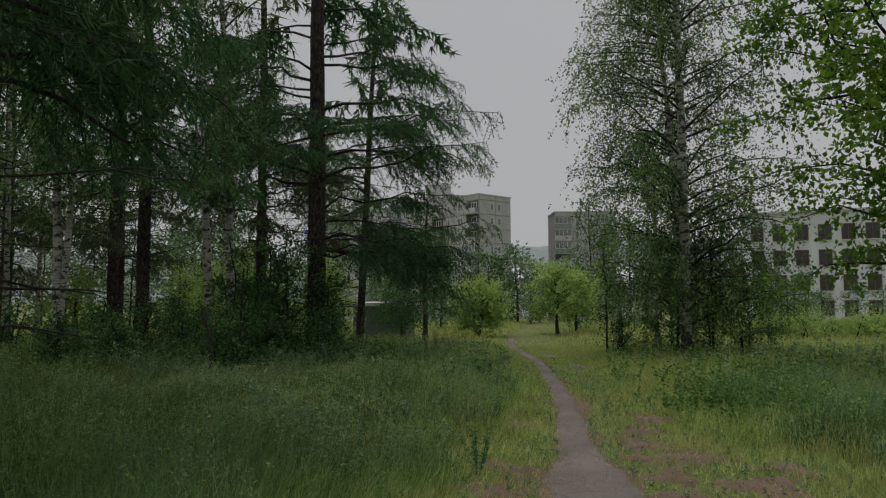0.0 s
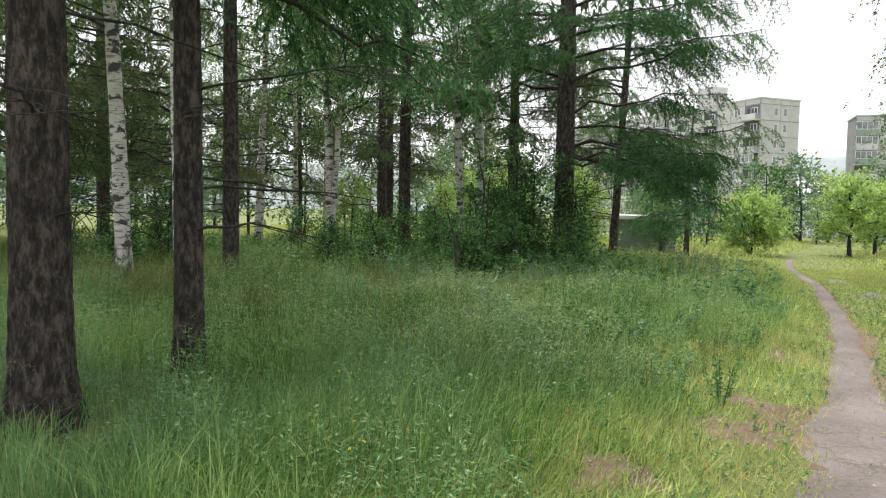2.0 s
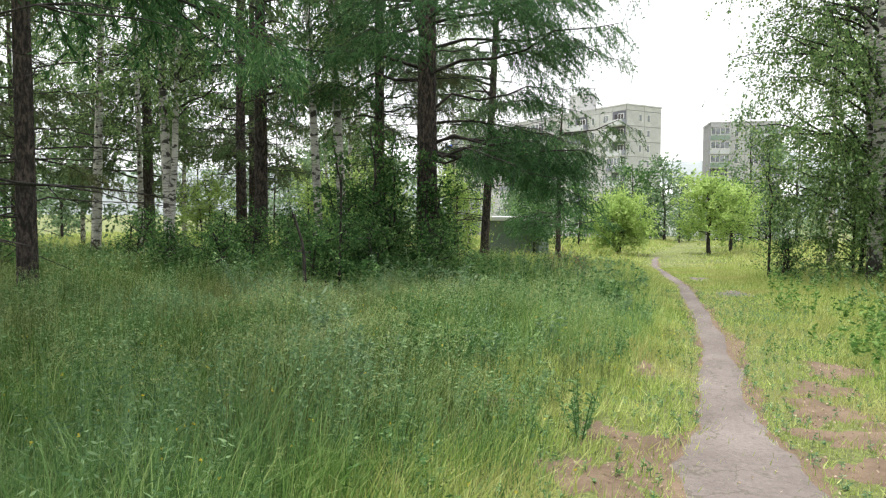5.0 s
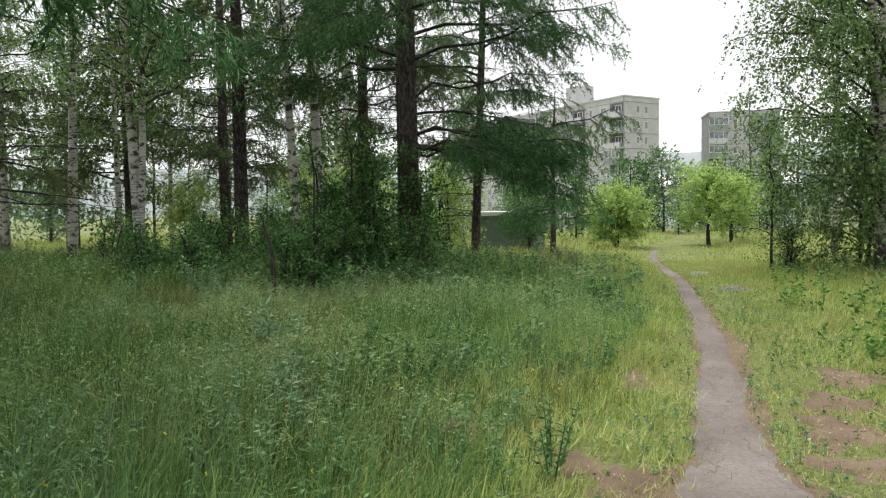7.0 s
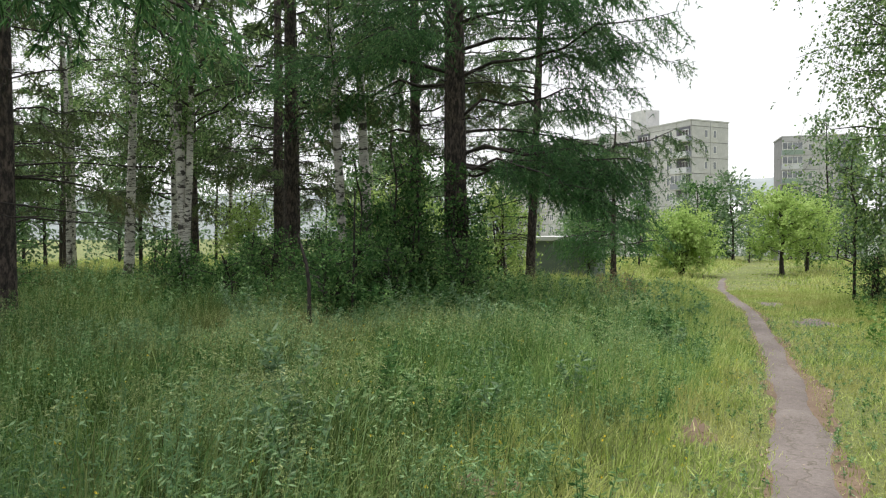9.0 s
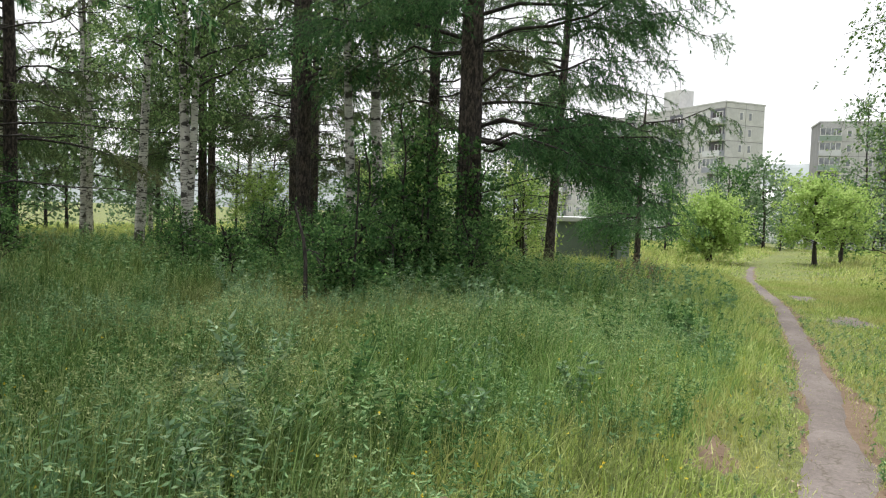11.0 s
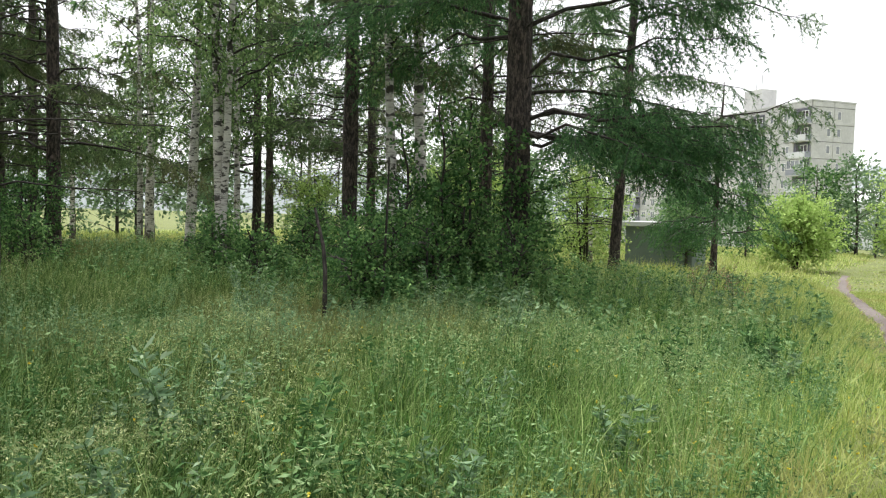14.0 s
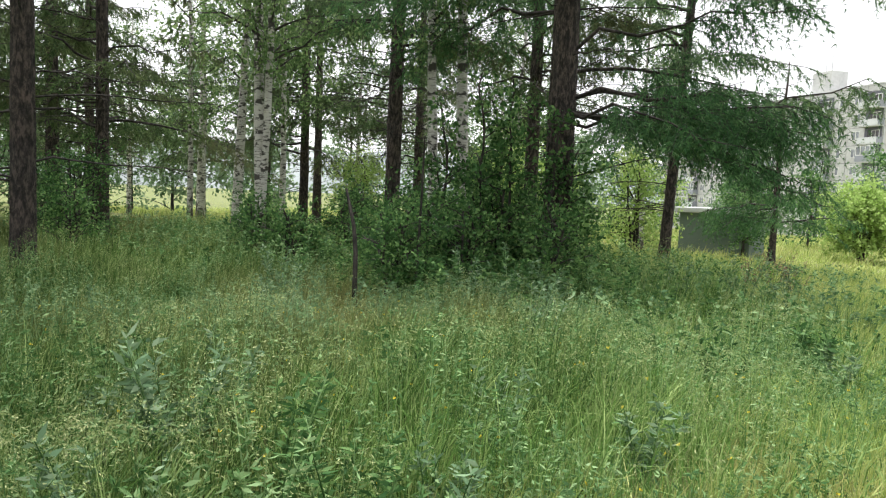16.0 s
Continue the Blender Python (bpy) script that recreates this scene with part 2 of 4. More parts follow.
# dark colour standing in for the shade inside the loggias
LOGGIA_SHADE = plain_material("loggia_shade_colour", (0.09, 0.09, 0.11), (0.15, 0.15, 0.18), 0.6)
WHITEWALL = plain_material("white_plaster", (0.68, 0.70, 0.73), (0.78, 0.80, 0.82), 0.3, 0.9, 0, 0.15, 0.02, 2.5)
WHITEFRAME = plain_material("white_window_paint", (0.60, 0.60, 0.58), (0.75, 0.75, 0.73), 2)
BROWNFRAME = plain_material("brown_window_paint", (0.10, 0.06, 0.05), (0.17, 0.10, 0.08), 2)
# pale base colour holds the sky's reflection and the haze on far panes
GLASS = glass_material("hazy_window_glass", (0.13, 0.14, 0.16), (0.33, 0.35, 0.38))
DARKGLASS = glass_material("dark_window_glass", (0.02, 0.018, 0.018), (0.07, 0.06, 0.06))
ROOF = plain_material("pale_metal_roof", (0.46, 0.47, 0.48), (0.58, 0.59, 0.60), 0.4, 0.5)
SHEDWALL = plain_material("grey_green_shed_wall", (0.11, 0.15, 0.13), (0.17, 0.21, 0.185), 0.8)
# grey-green base with the haze of the distance put into the colour
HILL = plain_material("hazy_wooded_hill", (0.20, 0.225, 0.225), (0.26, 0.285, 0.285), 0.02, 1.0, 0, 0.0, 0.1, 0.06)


# ---------------------------------------------------------------- mesh helpers
def np_mesh(name, verts, faces, mat, smooth=False):
    """A mesh from arrays: verts (n, 3), faces a list of (m, 3) or (m, 4) index arrays."""
    me = bpy.data.meshes.new(name)
    verts = np.asarray(verts, dtype=np.float32)
    faces = [np.asarray(f, dtype=np.int32) for f in faces if len(f)]
    loops = np.concatenate([f.ravel() for f in faces])
    sizes = np.concatenate([np.full(len(f), f.shape[1], dtype=np.int32) for f in faces])
    starts = np.concatenate([[0], np.cumsum(sizes)[:-1]]).astype(np.int32)
    me.vertices.add(len(verts))
    me.vertices.foreach_set("co", verts.ravel())
    me.loops.add(len(loops))
    me.loops.foreach_set("vertex_index", loops)
    me.polygons.add(len(sizes))
    me.polygons.foreach_set("loop_start", starts)
    if smooth:
        me.polygons.foreach_set("use_smooth", np.ones(len(sizes), dtype=bool))
    me.materials.append(mat)
    me.update(calc_edges=True)
    me.validate()
    return me


def part(name, bm, mat, parent, label=""):
    """Links a bmesh as one mesh object under a thing or a part."""
    me = bpy.data.meshes.new(name)
    bm.to_mesh(me)
    bm.free()
    me.materials.append(mat)
    ob = new(name, me)
    ob.parent = parent
    return tagged(ob, label)


def under(name, me, parent, label=""):
    ob = new(name, me)
    ob.parent = parent
    return tagged(ob, label)


def box(bm, x0, y0, z0, x1, y1, z1, bevel=0.0):
    r = bmesh.ops.create_cube(bm, size=1.0)
    for v in r["verts"]:
        v.co = Vector(((x0 + x1) / 2 + v.co.x * (x1 - x0), (y0 + y1) / 2 + v.co.y * (y1 - y0), (z0 + z1) / 2 + v.co.z * (z1 - z0)))
    if bevel:
        edges = list({e for v in r["verts"] for e in v.link_edges})
        bmesh.ops.bevel(bm, geom=edges, offset=bevel, segments=1, affect="EDGES")
    return bm


def tubes(items):
    """Arrays for many round limbs. items: (points (k, 3), radii (k), sides)."""
    vs, fs, base = [], [], 0
    for pts, rad, sides in items:
        pts = np.asarray(pts, float)
        k = len(pts)
        d = np.gradient(pts, axis=0)
        d /= np.linalg.norm(d, axis=1, keepdims=True) + 1e-9
        ref = np.array([1.0, 0, 0]) if abs(d[0][0]) < 0.8 else np.array([0, 1.0, 0])
        a = np.cross(d, ref)
        a /= np.linalg.norm(a, axis=1, keepdims=True) + 1e-9
        b = np.cross(d, a)
        ang = np.linspace(0, 2 * np.pi, sides, endpoint=False)
        ring = pts[:, None, :] + np.asarray(rad)[:, None, None] * (np.cos(ang)[None, :, None] * a[:, None, :] + np.sin(ang)[None, :, None] * b[:, None, :])
        vs.append(ring.reshape(-1, 3))
        i = np.arange(k - 1)[:, None] * sides + np.arange(sides)[None, :]
        j = np.arange(k - 1)[:, None] * sides + (np.arange(sides)[None, :] + 1) % sides
        fs.append(np.stack([i, j, j + sides, i + sides], axis=-1).reshape(-1, 4) + base)
        base += k * sides
    return np.concatenate(vs), np.concatenate(fs)


def unit(v):
    return v / (np.linalg.norm(v, axis=-1, keepdims=True) + 1e-9)


def leaf_quads(rng, at, length, width, along=None, hang=0.0):
    """A pointed leaf (one folded quad) at every place."""
    n = len(at)
    u = rng.normal(size=(n, 3))
    if along is not None:
        u = u * 0.7 + along
    u[:, 2] -= hang
    u = unit(u)
    v = unit(np.cross(u, rng.normal(size=(n, 3))))
    ln = length * rng.uniform(0.65, 1.25, (n, 1))
    wd = width * rng.uniform(0.65, 1.25, (n, 1))
    w = np.cross(u, v) * wd * 0.25
    q = np.stack([at, at + u * ln * 0.45 + v * wd * 0.5 + w, at + u * ln, at + u * ln * 0.45 - v * wd * 0.5 + w], axis=1)
    return q.reshape(-1, 3), np.arange(n * 4).reshape(n, 4)


def needle_tris(rng, at, along, length, width, each=3):
    """Thin needles in small tufts round a twig."""
    at = np.repeat(at, each, axis=0)
    along = np.repeat(along, each, axis=0)
    n = len(at)
    u = unit(rng.normal(size=(n, 3)) * 0.6 + along * 0.8 + np.array([0, 0, -0.45]))
    v = unit(np.cross(u, rng.normal(size=(n, 3))))
    ln = length * rng.uniform(0.6, 1.3, (n, 1))
    wd = width * rng.uniform(0.7, 1.2, (n, 1)) * 0.5
    q = np.stack([at + v * wd, at + u * ln, at - v * wd], axis=1)
    return q.reshape(-1, 3), np.arange(n * 3).reshape(n, 3)


def ground_z(x, y):
    """Height of the ground: level near the path, dropping gently past a crest, then down to the valley."""
    x, y = np.asarray(x, float), np.asarray(y, float)
    s = np.clip((y - 16) / 20, 0, 1)
    z = -0.6 * s * s * (3 - 2 * s)
    s2 = np.clip((y - 52) / 80, 0, 1)
    z = z - 4.5 * s2 * s2 * (3 - 2 * s2)
    bump = 0.035 * np.sin(x * 1.3 + 0.7 * np.sin(y * 0.6)) * np.sin(y * 0.9 + 1.1) + 0.02 * np.sin(x * 3.1 + y * 2.3)
    off = np.clip((np.abs(x - path_x(y)) - 0.45) / 1.0, 0, 1)
    return z + bump * off


PATH_Y = np.array([-12.0, 0.0, 3.0, 5.0, 6.1, 6.8, 7.2, 8.2, 10.6, 12.5, 14.5, 17.6, 20.0, 26.0, 34.8, 40.0, 48.0])
PATH_X = np.array([0.9, 0.50, 0.42, 0.38, 0.27, 0.26, 0.23, 0.21, 0.27, 0.17, 0.04, -0.16, -0.45, -1.00, -1.38, -1.3, -0.4])
PATH_W = np.array([0.45, 0.45, 0.46, 0.48, 0.48, 0.40, 0.25, 0.21, 0.20, 0.16, 0.15, 0.15, 0.14, 0.13, 0.12, 0.11, 0.10])


def path_x(y):
    return np.interp(y, PATH_Y, PATH_X)


# ---------------------------------------------------------------- ground, path, soil
def axis_steps(fine0, fine1, step, far):
    a = list(np.arange(fine0, fine1 + step, step))
    s, lo, hi = step, fine0, a[-1]
    left, right = [], []
    while lo > -far:
        s *= 1.35
        lo -= s
        left.append(lo)
    s = step
    while hi < far:
        s *= 1.35
        hi += s
        right.append(hi)
    return np.array(left[::-1] + a + right)


gx, gy = axis_steps(-26, 14, 0.4, 3000), axis_steps(-4, 44, 0.4, 3000)
GX, GY = np.meshgrid(gx, gy)
idx = np.arange(GX.size).reshape(GX.shape)
gfaces = np.stack([idx[:-1, :-1], idx[:-1, 1:], idx[1:, 1:], idx[1:, :-1]], axis=-1).reshape(-1, 4)
ground = new("ground", np_mesh("ground", np.stack([GX.ravel(), GY.ravel(), ground_z(GX, GY).ravel()], axis=1), [gfaces], GROUND, True))
tagged(ground, "grassy dark soil of the meadow and wood edge", "ground", kind="structure")


def strip(name, ys, centre, half_width, lift, mat, seed, edge=0.25):
    rng = np.random.RandomState(seed)
    cols = 7
    us = np.linspace(-1, 1, cols)
    wl_ = 1 + edge * np.convolve(rng.normal(size=len(ys)), np.ones(7) / 4, "same")
    wr_ = 1 + edge * np.convolve(rng.normal(size=len(ys)), np.ones(7) / 4, "same")
    w = np.where(us[None, :] < 0, wl_[:, None], wr_[:, None]) * half_width[:, None]
    X = centre[:, None] + us[None, :] * w
    Y = np.repeat(ys[:, None], cols, axis=1)
    Z = ground_z(X, Y) + lift * (1 - np.abs(us[None, :]) ** 3 * 1.2)
    i = np.arange(X.size).reshape(X.shape)
    f = np.stack([i[:-1, :-1], i[:-1, 1:], i[1:, 1:], i[1:, :-1]], axis=-1).reshape(-1, 4)
    return new(name, np_mesh(name, np.stack([X.ravel(), Y.ravel(), Z.ravel()], axis=1), [f], mat, True))


pys = np.arange(-12, 36.5, 0.12)
margin = strip("path_edge", pys, path_x(pys) + 0.03, np.interp(pys, PATH_Y, PATH_W) * 1.22, 0.010, SOIL, 6, 0.42)
tagged(margin, "crumbled brown soil edging the footpath", "path edge", kind="structure")
footpath = strip("path", pys, path_x(pys), np.interp(pys, PATH_Y, PATH_W), 0.022, PATHMAT, 5, 0.22)
tagged(footpath, "narrow worn grey-brown footpath with cracks through the grass", "path", kind="structure")


def soil_patch(cx, cy, rx, ry, seed, mat=SOIL, lift=0.012):
    rng = np.random.RandomState(seed)
    n, rings = 40, 5
    ang = np.linspace(0, 2 * np.pi, n, endpoint=False)
    wob = 1 + 0.30 * np.sin(ang * 3 + rng.uniform(0, 6)) + 0.14 * np.sin(ang * 7 + rng.uniform(0, 6)) + 0.09 * rng.normal(size=n)
    vs, fs = [[cx, cy, float(ground_z(cx, cy)) + lift]], []
    for k in range(1, rings + 1):
        q = k / rings
        x, y = cx + rx * q * wob * np.cos(ang), cy + ry * q * wob * np.sin(ang)
        z = ground_z(x, y) + lift * (1 - 1.5 * q ** 4)
        vs += list(np.stack([x, y, z], axis=1))
    tri = [(0, 1 + i, 1 + (i + 1) % n) for i in range(n)]
    quad = [(1 + (k - 1) * n + i, 1 + k * n + i, 1 + k * n + (i + 1) % n, 1 + (k - 1) * n + (i + 1) % n) for k in range(1, rings) for i in range(n)]
    ob = new("bare_soil_patch", np_mesh("bare_soil_patch", np.array(vs), [np.array(tri), np.array(quad)], mat, True))
    return tagged(ob, "patch of bare reddish-brown soil in thin grass", "bare soil", kind="structure")


SOIL_PATCHES = [(-0.52, 6.0, 0.24, 0.32), (-0.38, 6.75, 0.20, 0.30), (-0.66, 6.95, 0.15, 0.24), (0.8, 16.2, 0.32, 0.75), (0.25, 19.6, 0.28, 0.8), (-0.80, 6.2, 0.18, 0.20),
                (0.92, 8.0, 0.28, 0.42), (1.32, 7.35, 0.36, 0.40), (0.98, 6.65, 0.26, 0.30), (1.7, 6.35, 0.36, 0.32), (1.45, 5.6, 0.42, 0.36), (1.3, 9.6, 0.34, 0.40), (0.9, 3.4, 0.4, 0.9),
                (-1.1, 4.7, 0.26, 0.30), (-1.5, 7.4, 0.22, 0.25), (-0.45, 9.0, 0.14, 0.35), (2.1, 7.0, 0.30, 0.34), (1.0, 7.3, 0.42, 0.22), (1.05, 8.75, 0.30, 0.30), (0.95, 5.8, 0.5, 0.40)]
for i, (cx, cy, rx, ry) in enumerate(SOIL_PATCHES):
    soil_patch(cx, cy, rx, ry, 20 + i, SOIL if i not in (3, 4) else PATHMAT, 0.012 + 0.0006 * i)


# ---------------------------------------------------------------- trees
def trunk_line(rng, height, lean, bend, n=16):
    t = np.linspace(0, 1, n)
    w = np.cumsum(rng.normal(size=(n, 2)) * bend, axis=0)
    w -= w[0]
    pts = np.stack([lean[0] * height * t + w[:, 0] * t, lean[1] * height * t + w[:, 1] * t, height * t], axis=1)
    return pts, t


def at_height(pts, z):
    return np.array([np.interp(z, pts[:, 2], pts[:, 0]), np.interp(z, pts[:, 2], pts[:, 1]), z])


def trunk_part(rng, pts, t, radius, mat, parent, sides=14, flare=0.6):
    zs = np.concatenate([[-0.12, 0.0, 0.12, 0.3, 0.6], np.linspace(1.0, pts[-1, 2], 26)])
    if sides > 20:
        zs = np.concatenate([np.arange(-0.12, 6.5, 0.045), np.linspace(6.8, pts[-1, 2], 16)])
    p = np.array([at_height(pts, max(z, 0)) for z in zs])
    p[:, 2] = zs
    q = np.clip(zs / pts[-1, 2], 0, 1)
    r = radius * (1 - q) ** 0.75 * (1 + flare * np.exp(-np.clip(zs, 0, None) / 0.22)) + 0.012
    v, f = tubes([(p, r, sides)])
    if sides > 20:
        # raised bark plates with furrows between them
        a = np.tile(np.linspace(0, 2 * np.pi, sides, endpoint=False), len(zs))
        z = np.repeat(zs, sides)
        plates = np.sin(a * 9 + 1.6 * np.sin(z * 3.1) + 0.8 * np.sin(z * 11)) + 0.7 * np.sin(a * 15 - z * 2.3 + 1.3 * np.sin(z * 7.7 + a * 2)) + 0.6 * np.sin(z * 21 + 5 * np.sin(a * 4 + 0.7 * z))
        mid = np.repeat(p, sides, axis=0)
        v = mid + (v - mid) * (1 + 0.035 * np.clip(plates, -1.4, 1.1) + rng.normal(size=len(v)) * 0.018)[:, None]
    else:
        v = v + rng.normal(size=v.shape) * (r.repeat(sides)[:, None] * 0.045)
    return under("trunk", np_mesh("trunk", v, [f], mat, True), parent)


def bough(base, az, length, rise, droop, n=7):
    s = np.linspace(0, 1, n)
    out = s * length
    z = rise * length * s - droop * length * s ** 2
    return np.stack([base[0] + np.cos(az) * out, base[1] + np.sin(az) * out, base[2] + z], axis=1)


def larch(name, x, y, height, radius, seed, z_green=4.0, reach=3.2, lean=(0, 0), boughs=(), detail=1.0, dead=14, top_detail=7.5, label="", group="larches of the wood", density=1.0, sides=14, drop=1.0, needles=None):
    """A larch: straight furrowed trunk, bare dead lower branches, drooping green boughs.
    boughs: extra limbs as (height, azimuth in degrees, length, rise, droop)."""
    rng = np.random.RandomState(seed)
    tree = new(name)
    tree.location = (x, y, float(ground_z(x, y)))
    pts, t = trunk_line(rng, height, lean, 0.02)
    trunk_part(rng, pts, t, radius, BARK, tree, sides)
    tuft_at, tuft_dir, big_at, big_dir = [], [], [], []
    specs = [(z, radians(a), ln, ri, dr, 1.0) for z, a, ln, ri, dr in boughs]
    z = z_green
    while z < height - 0.6:
        q = (z - z_green) / (height - z_green)
        ln = reach * (1 - q) ** 0.8 * rng.uniform(0.65, 1.15) + 0.3
        specs.append((z, rng.uniform(0, 2 * np.pi), ln, rng.uniform(0.0, 0.42), rng.uniform(0.12, 0.42), 1.0))
        z += (0.20 if z < top_detail else 0.34) / density
    for z, az, ln, ri, dr, _ in specs:
        p = bough(at_height(pts, z), az, ln, ri, dr)
        p[1:] += rng.normal(size=(len(p) - 1, 3)) * 0.028 * ln
        low = z < top_detail
        limbs = [(p, np.linspace(0.009 + 0.008 * ln, 0.004, len(p)), 5 if low else 3)]
        sprays = [(p, az, ln, 0.22, 2.6 if low else 1.1)]
        if low:
            # flat fans of side branchlets
            for _ in range(int(2 + 2.2 * ln)):
                s = rng.uniform(0.22, 0.92)
                b = np.array([np.interp(s, np.linspace(0, 1, len(p)), p[:, k]) for k in range(3)])
                away = az + rng.choice([-1, 1]) * rng.uniform(0.45, 1.1)
                short = ln * (0.46 * (1 - s) + 0.14) * rng.uniform(0.7, 1.2)
                q = bough(b, away, short, rng.uniform(-0.15, 0.2), rng.uniform(0.15, 0.5), 5)
                limbs.append((q, np.linspace(0.003 + 0.004 * short, 0.002, 5), 3))
                sprays.append((q, away, short, 0.12, 2.2))
        for p, az, ln, first, sparse in sprays:
            step = (0.055 if low else 0.15) * sparse / detail
            side = np.array([-np.sin(az), np.cos(az), 0])
            fwd = np.array([np.cos(az), np.sin(az), 0])
            for s in np.arange(first + rng.uniform(0, 0.1), 1.0, step / ln):
                b = np.array([np.interp(s, np.linspace(0, 1, len(p)), p[:, k]) for k in range(3)])
                d = unit(side * rng.choice([-1, 1]) * rng.uniform(0.2, 0.9) + fwd * rng.uniform(0.1, 0.8) + np.array([0, 0, -1]) * rng.uniform(0.1, 0.9))
                tl = drop * rng.uniform(0.2, 0.62) * (1.15 - 0.6 * s) * min(1.0, 0.5 + ln / 4)
                k = max(3, int(tl / (0.05 if low else 0.12)))
                u = np.linspace(0.05, 1, k)[:, None]
                q = b + d * tl * u + np.array([0, 0, -0.35 * tl]) * u ** 2
                (tuft_at if low else big_at).append(q)
                (tuft_dir if low else big_dir).append(np.repeat(d[None, :], k, axis=0))
                if low and detail > 0.75 and rng.uniform() < 0.4:
                    limbs.append((q[[0, -1]], np.array([0.004, 0.002]), 3))
        v, f = tubes(limbs)
        under("branch", np_mesh("branch", v, [f], TWIG, True), tree)
    for _ in range(dead):
        zz = rng.uniform(1.3, max(z_green + 1.5, 3.0))
        az, ln = rng.uniform(0, 2 * np.pi), rng.uniform(0.5, 2.7)
        p = bough(at_height(pts, zz), az, ln, rng.uniform(-0.05, 0.25), rng.uniform(0.0, 0.25))
        p += rng.normal(size=p.shape) * 0.02
        limbs = [(p, np.linspace(0.015, 0.004, len(p)), 4)]
        for _ in range(rng.randint(3, 8)):
            b = p[rng.randint(2, len(p))]
            q = bough(b, az + rng.choice([-1, 1]) * rng.uniform(0.4, 0.9), rng.uniform(0.2, 0.7), rng.uniform(-0.2, 0.2), 0.2, 3)
            limbs.append((q, np.array([0.006, 0.004, 0.002]), 3))
        v, f = tubes(limbs)
        under("dead_branch", np_mesh("dead_branch", v, [f], TWIG, True), tree)
    vs, fs, base = [], [], 0
    for at, dr, ln, wd, each in ((tuft_at, tuft_dir, 0.120, 0.018, 5), (big_at, big_dir, 0.34, 0.075, 5)):
        if at:
            v, f = needle_tris(rng, np.concatenate(at), np.concatenate(dr), ln / max(detail, 0.4) ** 0.5, wd / max(detail, 0.4) ** 0.5, each)
            vs.append(v)
            fs.append(f + base)
            base += len(v)
    tagged(under("foliage", np_mesh("foliage", np.concatenate(vs), fs, needles or LARCH), tree), kind="stuff")
    return tagged(tree, label or "tall larch with furrowed reddish-brown bark and drooping boughs", "larch tree", group)


def leafy_tree(name, x, y, height, radius, seed, bark, leaf, z_low=2.5, reach=2.2, lean=(0, 0), branches=30, twigs=10, leaves=12, size=0.05, hang=0.5, rise=(0.4, 0.9), stems=1,
               label="", category="tree", group="", twig_len=0.8, fork=None, crown_power=0.6, sides=12, bend=0.06, flare=0.35, split=True):
    """A broadleaf tree: tapered trunk (or several stems), rising limbs, hanging twigs, many small leaves."""
    rng = np.random.RandomState(seed)
    tree = new(name)
    tree.location = (x, y, float(ground_z(x, y)))
    limbs, at, along = [], [], []
    for st in range(stems):
        a = rng.uniform(0, 6.28)
        ln = lean if st == 0 else (lean[0] + 0.10 * np.cos(a), lean[1] + 0.10 * np.sin(a))
        h = height * (1 if st == 0 else rng.uniform(0.7, 0.95))
        pts, t = trunk_line(rng, h, ln, bend)
        if st:
            pts[:, :2] += 0.18 * np.array([np.cos(a), np.sin(a)]) * (1 if fork is None else 0)
            if fork is not None:
                pts[:, :2] += np.clip(1 - pts[:, 2:3] / fork, 0, 1) * (-pts[:, :2])
        trunk_part(rng, pts, t, radius * (1 if st == 0 else 0.72), bark, tree, sides, flare)
        for b in range(branches):
            q = (b + rng.uniform(0, 1)) / branches
            z = z_low + (h - z_low) * q * 0.97
            length = reach * (0.35 + 0.65 * (1 - abs(q - 0.3) / 0.7) ** crown_power) * rng.uniform(0.55, 1.15) * (1 if q < 0.85 else 0.6)
            az = rng.uniform(0, 2 * np.pi)
            p = bough(at_height(pts, z), az, length, rng.uniform(*rise), rng.uniform(0.15, 0.55))
            p += rng.normal(size=p.shape) * 0.03 * length * np.linspace(0, 1, len(p))[:, None]
            own = [(p, np.linspace(0.010 + 0.009 * length, 0.004, len(p)), 5 if split else 3)]
            for _ in range(twigs):
                s = rng.uniform(0.2, 1.0)
                o = np.array([np.interp(s, np.linspace(0, 1, len(p)), p[:, k]) for k in range(3)])
                d = unit(rng.normal(size=3) + np.array([np.cos(az), np.sin(az), 0]) * 0.5 + np.array([0, 0, -hang]))
                tl = twig_len * rng.uniform(0.4, 1.2)
                u = np.sort(rng.uniform(0.05, 1, leaves))[:, None]
                w = o + d * tl * u + np.array([0, 0, -hang * 0.5 * tl]) * u ** 2
                at.append(w + rng.normal(size=w.shape) * size * 0.5)
                along.append(np.repeat(d[None, :], leaves, axis=0))
                if split and rng.uniform() < 0.5:
                    own.append((w[[0, -1]], np.array([0.004, 0.002]), 3))
            if split:
                v, f = tubes(own)
                under("branch", np_mesh("branch", v, [f], TWIG, True), tree)
            limbs += own
    if not split:
        v, f = tubes(limbs)
        tagged(under("twigwork", np_mesh("twigwork", v, [f], TWIG, True), tree), kind="stuff")
    v, f = leaf_quads(rng, np.concatenate(at), size, size * 0.72, np.concatenate(along), hang * 0.6)
    tagged(under("foliage", np_mesh("foliage", v, [f], leaf), tree), kind="stuff")
    return tagged(tree, label, category, group)


